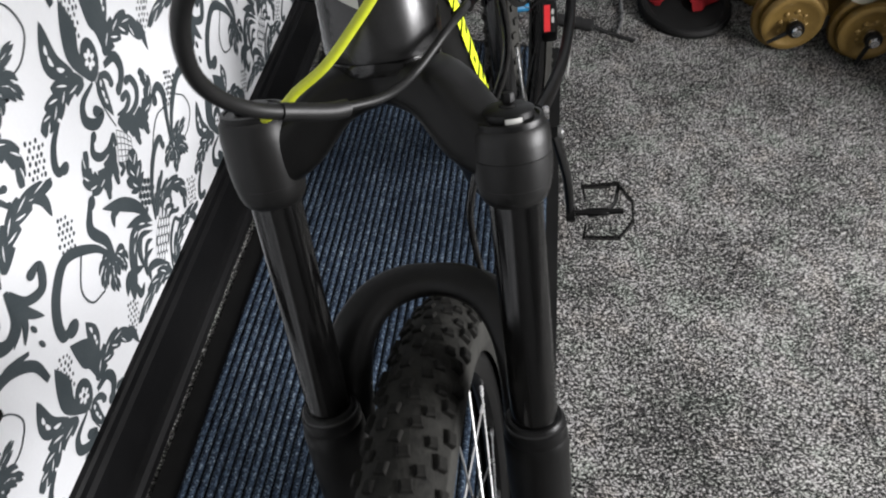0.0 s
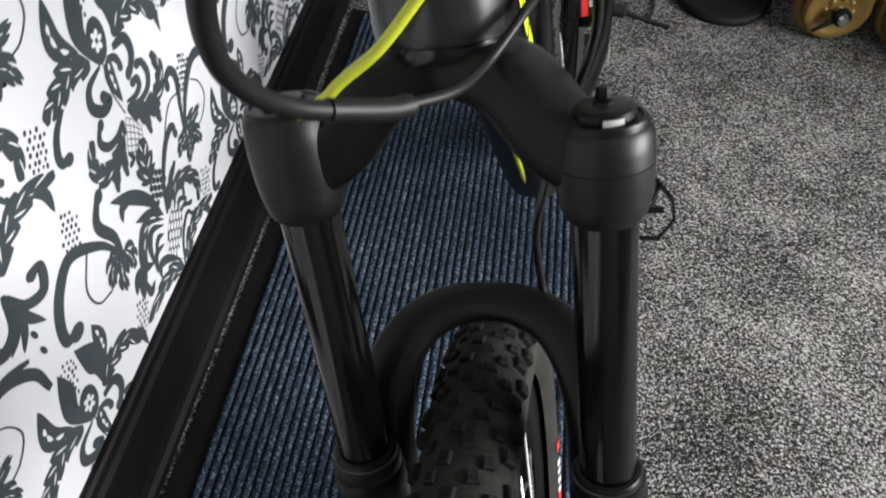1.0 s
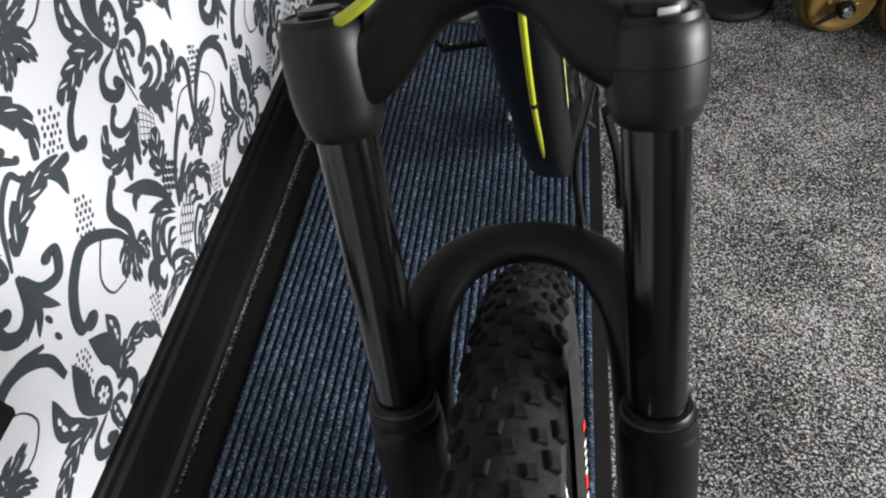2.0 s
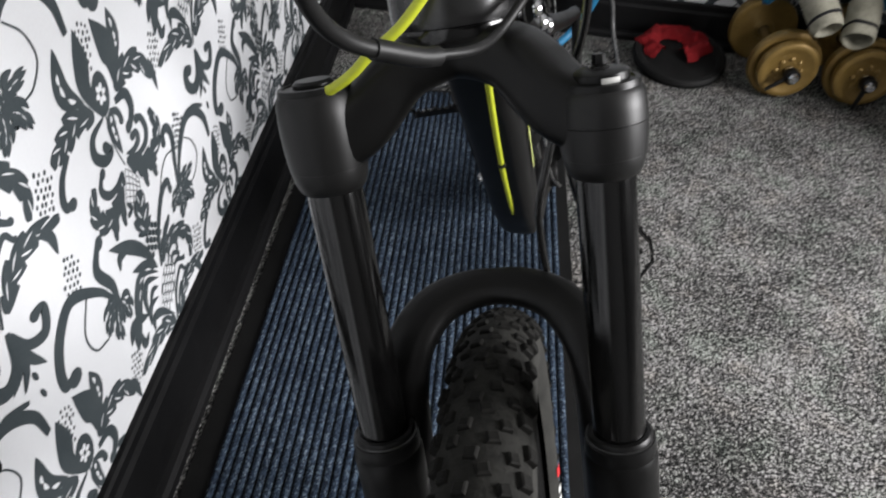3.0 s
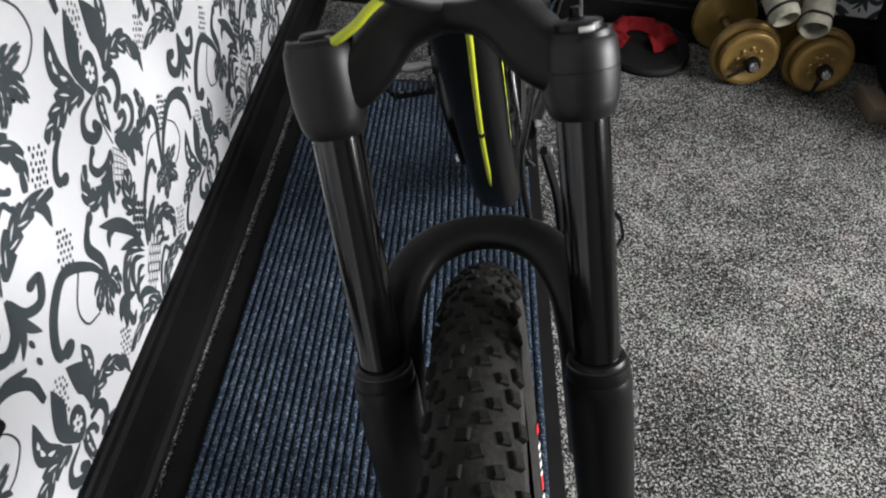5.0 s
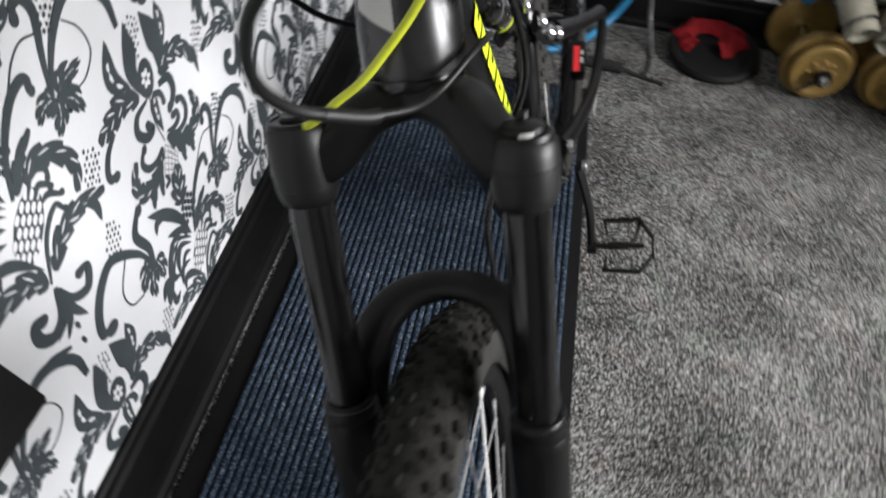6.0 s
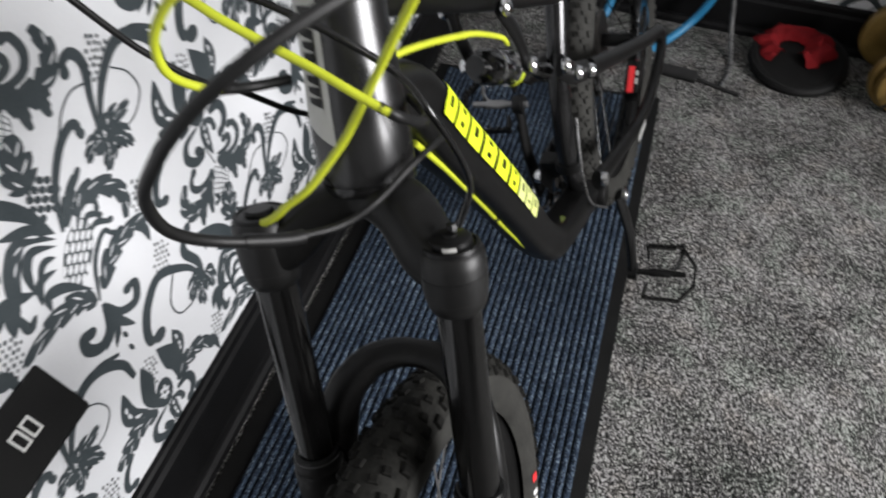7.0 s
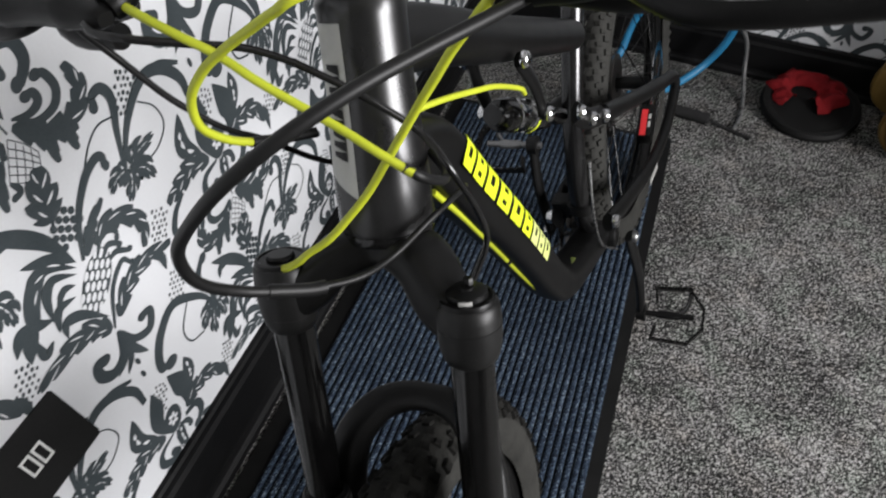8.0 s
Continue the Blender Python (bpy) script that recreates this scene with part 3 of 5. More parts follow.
def wheel(prefix, centre, axis_turn, hub_half):
    m = axis_turn @ Matrix.Translation(centre) @ Matrix.Rotation(radians(90), 4, "Y")
    bm = bmesh.new()
    r = RADIUS - 0.006 - 2 * TYRE + 0.006
    lathe(bm, [(r, -0.0135), (r + 0.006, -0.0135), (r + 0.006, -0.011), (r - 0.002, -0.010), (r - 0.002, 0.010), (r + 0.006, 0.011), (r + 0.006, 0.0135), (r, 0.0135), (r - 0.012, 0.011), (r - 0.018, 0.006), (r - 0.018, -0.006), (r - 0.012, -0.011)], m, 72, closed=True)
    rim = part(prefix + "_rim", bm, M_FRAME, bike, "black alloy rim")
    bm = bmesh.new()
    h = hub_half
    lathe(bm, [(0.0, -h), (0.008, -h), (0.010, -h + 0.012), (0.026, -h + 0.014), (0.026, -h + 0.018), (0.013, -h + 0.024), (0.013, h - 0.024), (0.026, h - 0.018), (0.026, h - 0.014), (0.010, h - 0.012), (0.008, h), (0.0, h)], m, 28)
    part(prefix + "_hub", bm, M_PLASTIC, bike, "black hub")
    for k in range(SPOKES):
        side = 1 if k % 2 else -1
        a = 2 * math.pi * k / SPOKES
        b = a + radians(58 if (k // 2) % 2 else -58)
        p0 = m @ Vector((0.024 * math.cos(b), 0.024 * math.sin(b), side * (h - 0.016)))
        p1 = m @ Vector(((r - 0.017) * math.cos(a), (r - 0.017) * math.sin(a), side * 0.002))
        bm = bmesh.new()
        sweep(bm, [p0, p1], 0.0011, 6)
        sweep(bm, [p1 + (p0 - p1).normalized() * 0.013, p1], 0.0021, 6)
        part("spoke", bm, M_STEEL if prefix == "front" else M_DARKSPOKE, rim, "steel spoke with its nipple" if prefix == "front" else "dark steel spoke")
    return rim


WHEEL_TURN = TURN @ Matrix.Translation(AXLE) @ Matrix.Rotation(radians(1.6), 4, "Z") @ Matrix.Rotation(radians(1.0), 4, "Y") @ Matrix.Translation(-AXLE)
wheel("front", AXLE, WHEEL_TURN, 0.05)
front_tyre = tyre("front_tyre", AXLE, WHEEL_TURN, "dusty knobbly black front tyre", True, 0.91)
REAR_TURN = Matrix.Translation(REAR_AXLE + Vector((-0.003, 0, 0))) @ Matrix.Rotation(radians(-3.0), 4, "Z") @ Matrix.Translation(-REAR_AXLE)
rear_rim = wheel("rear", REAR_AXLE, REAR_TURN, 0.062)
rear_tyre = tyre("rear_tyre", REAR_AXLE, REAR_TURN, "dusty grey rear tyre with black knobs", False, 0.82)


def sidewall_mark(angle, spread, r0, r1, mat, parent, centre, axis_turn, label, wide=1.0):
    """A printed mark on the tyre's +x sidewall; angle in degrees from straight up, to the rear."""
    c = RADIUS - 0.006 - TYRE
    bm = bmesh.new()
    n = 6
    rows = []
    for i in range(n + 1):
        a = radians(angle + spread * (i / n - 0.5))
        rows.append([])
        for rr in (r0, (r0 + r1) / 2, r1):
            x = max(0.0142, math.sqrt(max(0.0, TYRE ** 2 - (rr - c) ** 2)) * wide + 0.0008)
            rows[-1].append(bm.verts.new(axis_turn @ (centre + Vector((x, rr * math.sin(a), rr * math.cos(a))))))
    for p, q2 in zip(rows, rows[1:]):
        for j in range(2):
            bm.faces.new((p[j], q2[j], q2[j + 1], p[j + 1]))
    return part("printed_mark", bm, mat, parent, label)


for ang, spr, mat in ((109, 2.6, M_RED), (114, 1.6, M_WHITE), (116.5, 1.2, M_WHITE), (119, 1.6, M_WHITE), (121.5, 1.2, M_WHITE), (124, 3.6, M_RED), (128, 2, M_WHITE), (131, 2, M_WHITE)):
    sidewall_mark(ang, spr, 0.287, 0.297, mat, front_tyre, AXLE, WHEEL_TURN, "small printed mark on the sidewall", 0.91)

# cranks, pedals, chainring, chain
CR_DIR = Vector((0, -0.125, -0.992)).normalized()


def pedal(sgn):
    end = BB + CR_DIR * 0.172 * sgn
    bm = bmesh.new()
    out = 0.0 if sgn > 0 else 0.018        # the arm on the chain's side stands further out
    a, b = BB + Vector((sgn * (0.058 + out), 0, 0)), end + Vector((sgn * (0.076 + out), 0, 0))
    sweep(bm, spline([a, a.lerp(b, 0.5) + Vector((sgn * 0.006, 0, 0)), b], 5), [(0.0075, 0.017 - 0.005 * i / 10) for i in range(11)], 14, up=(0, 1, 0))
    lathe(bm, [(0, -0.008), (0.015, -0.008), (0.016, 0.008), (0, 0.008)], axis_pose(b, (1, 0, 0)), 20)
    arm = part("crank_arm", bm, M_PLASTIC, bike, "black crank arm")
    bm = bmesh.new()
    lathe(bm, [(0, 0), (0.0105, 0), (0.0105, 0.006), (0.007, 0.009), (0, 0.009)] if sgn > 0 else [(0, 0), (0.0105, 0), (0.0105, -0.006), (0.007, -0.009), (0, -0.009)], axis_pose(a + Vector((sgn * 0.006, 0, 0)), (1, 0, 0)), 16)
    part("crank_bolt", bm, M_STEEL, arm)
    # the cage lies level and a little nose-up
    m = Matrix.Translation(b - Vector((sgn * 0.8 * out, 0, 0))) @ Matrix.Rotation(radians(24), 4, "X")
    bm = bmesh.new()
    s = sgn
    cage = [(0.026, -0.026), (0.022, -0.047), (0.082, -0.050), (0.107, -0.020), (0.107, 0.016), (0.082, 0.052), (0.022, 0.049), (0.026, 0.026)]
    for p0, p1 in list(zip(cage, cage[1:])):
        c0, c1 = Vector((s * p0[0], p0[1], 0)), Vector((s * p1[0], p1[1], 0))
        d = (c1 - c0).normalized()
        sweep(bm, [m @ (c0 - d * 0.003), m @ (c1 + d * 0.003)], (0.0028, 0.0085), 4, up=m.to_3x3() @ Vector((0, 0, 1)))
        n = 5
        for i in range(n):
            c = c0.lerp(c1, (i + 0.5) / n) + Vector((0, 0, 0.007))
            box(bm, (-0.002, -0.002, 0), (0.002, 0.002, 0.005), m=m @ Matrix.Translation(c))
    cg = part("pedal_cage", bm, M_PLASTIC, bike, "black toothed pedal cage")
    bm = bmesh.new()
    sweep(bm, [m @ Vector((s * 0.0, 0, 0)), m @ Vector((s * 0.02, 0, 0)), m @ Vector((s * 0.092, 0, 0))], 0.0055, 12)
    box(bm, (s * 0.05 - 0.022, -0.0075, -0.005), (s * 0.05 + 0.018, 0.0075, 0.005), 0.003, 1, m=m)
    sweep(bm, spline([m @ Vector((s * 0.066, 0.004, 0)), m @ Vector((s * 0.078, 0.018, -0.002)), m @ Vector((s * 0.084, 0.046, 0))], 4), (0.0035, 0.006), 8)
    part("pedal_spindle", bm, M_PLASTIC if s > 0 else M_ALLOY, cg)
    for e in (-1, 1):
        bm = bmesh.new()
        box(bm, (s * 0.05 - 0.022, e * 0.0475 - 0.0012, -0.0055), (s * 0.05 + 0.022, e * 0.0475 + 0.0012, 0.0055), m=m)
        part("reflector", bm, M_STEEL if s < 0 else M_PLASTIC, cg, "pedal reflector")


pedal(1)
pedal(-1)
bm = bmesh.new()
RING = axis_pose(BB + Vector((-0.045, 0, 0)), (1, 0, 0))
prof = []
TEETH = 34
inner, outer = [], []
for k in range(TEETH * 2):
    a = math.pi * k / TEETH
    r = 0.071 if k % 2 else 0.066
    for z in (-0.0012, 0.0012):
        (outer if z > 0 else inner).append(bm.verts.new(RING @ Vector((r * math.cos(a), r * math.sin(a), z))))
hole = [[bm.verts.new(RING @ Vector((0.048 * math.cos(math.pi * k / TEETH), 0.048 * math.sin(math.pi * k / TEETH), z))) for k in range(TEETH * 2)] for z in (-0.0012, 0.0012)]
for k in range(TEETH * 2):
    j = (k + 1) % (TEETH * 2)
    bm.faces.new((outer[k], outer[j], inner[j], inner[k]))
    bm.faces.new((outer[k], outer[j], hole[1][j], hole[1][k]))
    bm.faces.new((inner[k], inner[j], hole[0][j], hole[0][k]))
    bm.faces.new((hole[0][k], hole[0][j], hole[1][j], hole[1][k]))
for i in range(5):
    a = 2 * math.pi * i / 5
    sweep(bm, [RING @ Vector((0.01 * math.cos(a), 0.01 * math.sin(a), 0)), RING @ Vector((0.052 * math.cos(a), 0.052 * math.sin(a), 0))], (0.006, 0.0025), 6)
part("chainring", bm, M_CHAIN, bike, "dark steel chainring")


# ---- rear suspension, drivetrain, saddle ----
bm = bmesh.new()
S0, S1 = Vector((0, 0.640, 0.766)), Vector((0, 0.862, 0.610))
shock_m = axis_pose(S0, S1 - S0)
lathe(bm, [(0, 0.0), (0.010, 0.0), (0.011, 0.02), (0.016, 0.022), (0.018, 0.03), (0.018, 0.085), (0.0165, 0.09), (0.0165, 0.12), (0.018, 0.125), (0.018, 0.15), (0.013, 0.155), (0.0075, 0.16), (0.0075, 0.24), (0.011, 0.245), (0.011, 0.272), (0, 0.272)], shock_m, 28)
shock = part("rear_shock", bm, M_GLOSS, bike, "gloss black rear shock with steel rings")
for h, r in ((0.052, 0.019), (0.110, 0.0188)):
    bm = bmesh.new()
    lathe(bm, [(r - 0.003, h - 0.006), (r, h - 0.005), (r, h + 0.005), (r - 0.003, h + 0.006)], shock_m, 28, closed=True)
    part("alloy_ring", bm, M_CHROME, shock, "polished alloy ring")
ROCK, PIVOT = Vector((0, 0.885, 0.590)), Vector((0, 0.935, 0.560))      # the link's bolt on the seat tube, and the stays' upper bolt
for sgn in (-1, 1):
    bm = bmesh.new()
    sweep(bm, spline([(sgn * 0.026, 0.845, 0.628), ROCK + Vector((sgn * 0.030, 0, 0)), PIVOT + Vector((sgn * 0.036, 0, 0))], 5), (0.006, 0.015), 10, up=(0, 0, 1))
    rock = part("rocker_link", bm, M_FRAME, bike, "black rocker link")
    for p in ((sgn * 0.030, 0.845, 0.628), ROCK + Vector((sgn * 0.034, 0, 0)), PIVOT + Vector((sgn * 0.040, 0, 0))):
        bm = bmesh.new()
        lathe(bm, [(0, 0), (0.0095, 0), (0.0105, sgn * 0.003), (0.0095, sgn * 0.007), (0.006, sgn * 0.010), (0, sgn * 0.010)], axis_pose(p, (1, 0, 0)), 20)
        part("pivot_bolt", bm, M_CHROME, rock, "polished steel pivot bolt")
    # the strut from the top tube down to the shock's eye
    bm = bmesh.new()
    sweep(bm, spline([(sgn * 0.024, 0.672, 0.808), (sgn * 0.030, 0.690, 0.770), (sgn * 0.030, 0.708, 0.722)], 4), (0.0045, 0.0095), 10, up=(0, 1, 0))
    strut = part("shock_strut", bm, M_FRAME, bike, "black strut under the top tube")
    for p in ((sgn * 0.028, 0.672, 0.808), (sgn * 0.034, 0.704, 0.724)):
        bm = bmesh.new()
        lathe(bm, [(0, 0), (0.0085, 0), (0.0090, sgn * 0.003), (0.0080, sgn * 0.006), (0.005, sgn * 0.008), (0, sgn * 0.008)], axis_pose(p, (1, 0, 0)), 18)
        part("pivot_bolt", bm, M_CHROME, strut, "polished steel pivot bolt")
    # seat stay and chain stay of the swingarm, which meet at the rear axle
    w = 0.088 if sgn > 0 else 0.072
    bm = bmesh.new()
    sweep(bm, spline([PIVOT + Vector((sgn * 0.040, 0.004, 0)), (sgn * 0.052, 1.08, 0.488), (sgn * (w - 0.014), 1.22, 0.424), (sgn * (w - 0.002), 1.325, 0.378), (sgn * w, 1.352, 0.352)], 5), [(0.0095, 0.0145 - 0.003 * i / 20) for i in range(21)], 14)
    part("seat_stay", bm, M_FRAME, bike, "matt black seat stay")
    bm = bmesh.new()
    sweep(bm, spline([(sgn * 0.040, 0.912, 0.376), (sgn * 0.055, 1.00, 0.350), (sgn * (w - 0.016), 1.13, 0.316), (sgn * (w - 0.006), 1.25, 0.306), (sgn * w, 1.335, 0.330), (sgn * w, 1.362, 0.345)], 5), [(0.0095, 0.0165 - 0.004 * i / 25) for i in range(26)], 14)
    stay = part("chain_stay", bm, M_FRAME, bike, "matt black chain stay")
    bm = bmesh.new()
    lathe(bm, [(0, 0), (0.011, 0), (0.0115, sgn * 0.004), (0.0095, sgn * 0.009), (0, sgn * 0.010)], axis_pose((sgn * 0.048, 0.914, 0.378), (1, 0, 0)), 20)
    part("pivot_bolt", bm, M_CHROME, stay, "polished steel pivot bolt")
    if sgn > 0:
        for i in range(5):
            bm = bmesh.new()
            f = (i + 0.5) / 5
            box(bm, (0.0805 + 0.0035 * f, -0.0042, -0.006), (0.0813 + 0.0035 * f, 0.0042, 0.006), m=Matrix.Translation((0, 1.070 + 0.062 * f, 0.327 - 0.010 * f)))
            part("printed_bar", bm, M_STICKERGLINT, stay, "pale printed mark")
# disc brake on the rear hub: rotor, caliper with its red label
bm = bmesh.new()
lathe(bm, [(0.062, -0.001), (0.080, -0.001), (0.080, 0.001), (0.062, 0.001)], axis_pose(REAR_AXLE + Vector((0.052, 0, 0)), (1, 0, 0)), 48, closed=True)
rotor = part("brake_rotor", bm, M_CHROME, bike, "polished steel brake rotor")
for i in range(6):
    a = 2 * math.pi * i / 6
    bm = bmesh.new()
    sweep(bm, [REAR_AXLE + Vector((0.052, 0.016 * math.cos(a), 0.016 * math.sin(a))), REAR_AXLE + Vector((0.052, 0.066 * math.cos(a + 0.4), 0.066 * math.sin(a + 0.4)))], (0.001, 0.004), 6)
    part("rotor_arm", bm, M_CHROME, rotor)
bm = bmesh.new()
box(bm, (-0.015, -0.036, -0.017), (0.014, 0.036, 0.017), 0.006, 2, m=Matrix.Translation((0.046, 1.262, 0.312)) @ Matrix.Rotation(radians(24), 4, "X"))
caliper = part("brake_caliper", bm, M_PLASTIC, bike, "black rear brake caliper")
for x0, x1, y0, y1, mat, label in ((-0.008, 0.003, -0.034, 0.022, M_RED, "bright red label"), (0.0055, 0.010, -0.016, -0.004, M_STICKERGLINT, "pale printed mark"), (0.0055, 0.010, 0.002, 0.012, M_STICKERGLINT, "pale printed mark")):
    bm = bmesh.new()
    box(bm, (x0, y0, 0.0168), (x1, y1, 0.0178), m=Matrix.Translation((0.046, 1.262, 0.312)) @ Matrix.Rotation(radians(24), 4, "X"))
    part("printed_mark", bm, mat, caliper, label)
# yellow trim on the shock, and a faded patch on the down tube's bend
bm = bmesh.new()
rows = []
mid, ax = S0.lerp(S1, 0.40), (S1 - S0).normalized()
low = Vector((0, ax.z, -ax.y))
for i in range(9):
    a = radians(15 + 70 * i / 8)
    rows.append([bm.verts.new(mid + ax * h + (Vector((1, 0, 0)) * math.cos(a) + low * math.sin(a)) * 0.0196) for h in (-0.003, 0.003)])
for p, q2 in zip(rows, rows[1:]):
    bm.faces.new((p[0], p[1], q2[1], q2[0]))
part("yellow_trim", bm, M_YPRINT, shock, "thin yellow trim on the shock")
bm = bmesh.new()
box(bm, (-0.010, -0.014, 0), (0.010, 0.014, 0.0012), m=axis_pose((-0.004, 0.818, 0.3795), (0, 0.42, 0.9)))
part("faded_patch", bm, M_OLIVE, down_tube, "faded olive-yellow patch")
# seat post and saddle
bm = bmesh.new()
sweep(bm, [(0, 1.0, 0.75), (0, 1.045, 0.87)], 0.0145, 20)
part("seat_post", bm, M_FRAME, bike, "satin black seat post")
bm = bmesh.new()
lathe(bm, [(0.0165, 0.0), (0.0215, 0.0), (0.0215, 0.022), (0.0165, 0.022)], axis_pose((0, 0.994, 0.735), (0, 0.045, 0.11)), 24, closed=True)
part("seat_clamp", bm, M_PLASTIC, bike)
bm = bmesh.new()
rows = [(0.93, 0.018, 0.012), (0.95, 0.022, 0.018), (1.02, 0.026, 0.022), (1.09, 0.048, 0.024), (1.14, 0.07, 0.024), (1.18, 0.066, 0.02), (1.195, 0.05, 0.012)]
sweep(bm, spline([(0, y, 0.905) for y, a, b in rows], 4), [(float(np.interp(i / 24 * 6, range(7), [r[1] for r in rows])), float(np.interp(i / 24 * 6, range(7), [r[2] for r in rows]))) for i in range(25)], 18)
part("saddle", bm, M_PLASTIC, bike, "black padded saddle")
# cassette, rear derailleur, chain
bm = bmesh.new()
for i in range(7):
    r = 0.058 - 0.0055 * i
    lathe(bm, [(0.02, -0.026 - 0.0042 * i), (r, -0.026 - 0.0042 * i), (r, -0.0278 - 0.0042 * i), (0.02, -0.0278 - 0.0042 * i)], axis_pose(REAR_AXLE, (1, 0, 0)), 30, closed=True)
part("cassette", bm, M_CHAIN, bike, "dark steel cassette")
CX = -0.045
loop = []
for a in range(-90, -271, -20):
    loop.append((CX, BB.y + 0.0685 * math.cos(radians(a)), BB.z + 0.0685 * math.sin(radians(a))))
for a in range(90, -91, -20):
    loop.append((CX, REAR_AXLE.y + 0.044 * math.cos(radians(a)), REAR_AXLE.z + 0.044 * math.sin(radians(a))))
loop += [(CX, REAR_AXLE.y + 0.02, REAR_AXLE.z - 0.12), (CX, REAR_AXLE.y - 0.02, REAR_AXLE.z - 0.135)]
links = []
for p, q2 in zip(loop, loop[1:] + loop[:1]):
    p, q2 = Vector(p), Vector(q2)
    n = max(1, round((q2 - p).length / 0.0127))
    links += [(p.lerp(q2, i / n), p.lerp(q2, (i + 1) / n)) for i in range(n)]
bm = bmesh.new()
for i, (p, q2) in enumerate(links):
    w = 0.0032 if i % 2 else 0.0046
    for sgn in (-1, 1):
        sweep(bm, [p + Vector((sgn * w, 0, 0)), q2 + Vector((sgn * w, 0, 0))], (0.0005, 0.004), 6, up=(0, 0, 1))
part("chain", bm, M_CHAIN, bike, "oily bicycle chain")
bm = bmesh.new()
sweep(bm, [(-0.07, 1.37, 0.32), (-0.062, 1.385, 0.26), (-0.046, 1.375, 0.20)], (0.008, 0.012), 10)
part("rear_derailleur", bm, M_PLASTIC, bike, "black rear derailleur")
# front derailleur on the seat tube
bm = bmesh.new()
lathe(bm, [(0.0172, -0.008), (0.021, -0.008), (0.021, 0.008), (0.0172, 0.008)], axis_pose((0, 0.912, 0.41), (0, 0.0, 1)), 24, closed=True)
box(bm, (-0.056, 0.915, 0.345), (-0.052, 1.01, 0.372), 0.001, 1)
box(bm, (-0.040, 0.915, 0.345), (-0.036, 1.01, 0.372), 0.001, 1)
box(bm, (-0.05, 0.918, 0.37), (-0.018, 0.945, 0.405), 0.003, 1)
part("front_derailleur", bm, M_PLASTIC, bike, "black front derailleur")

# ---- stem, bar, levers, grips ----
BAR = fk(0, 0.214, 0.024)


def on_bar(x, dy=0.0, dz=0.0):
    """A point of the handlebar, which sweeps back slightly."""
    return fk(x, 0.214 + dz, 0.024 - 0.06 * max(0, abs(x) - 0.1) + dy)


bm = bmesh.new()
sweep(bm, [fk(0, 0.215, -0.035), fk(0, 0.215, 0.0), fk(0, 0.214, 0.020)], [0.019, 0.017, 0.019], 20)
lathe(bm, [(0, 0.199), (0.0195, 0.199), (0.0205, 0.203), (0.0205, 0.232), (0.018, 0.236), (0, 0.236)], fk_pose(0, 0, -0.035), 28)
lathe(bm, [(0, -0.024), (0.022, -0.024), (0.0225, 0.024), (0, 0.024)], axis_pose(BAR, fk(1, 0, 0) - fk(0, 0, 0)), 24)
part("stem", bm, M_FRAME, bike, "matt black handlebar stem")
bm = bmesh.new()
sweep(bm, [on_bar(-0.345 + 0.69 * i / 40) for i in range(41)], [0.0155 if abs(i - 20) < 3 else 0.0112 for i in range(41)], 18)
bar = part("handlebar", bm, M_FRAME, bike, "matt black flat handlebar")
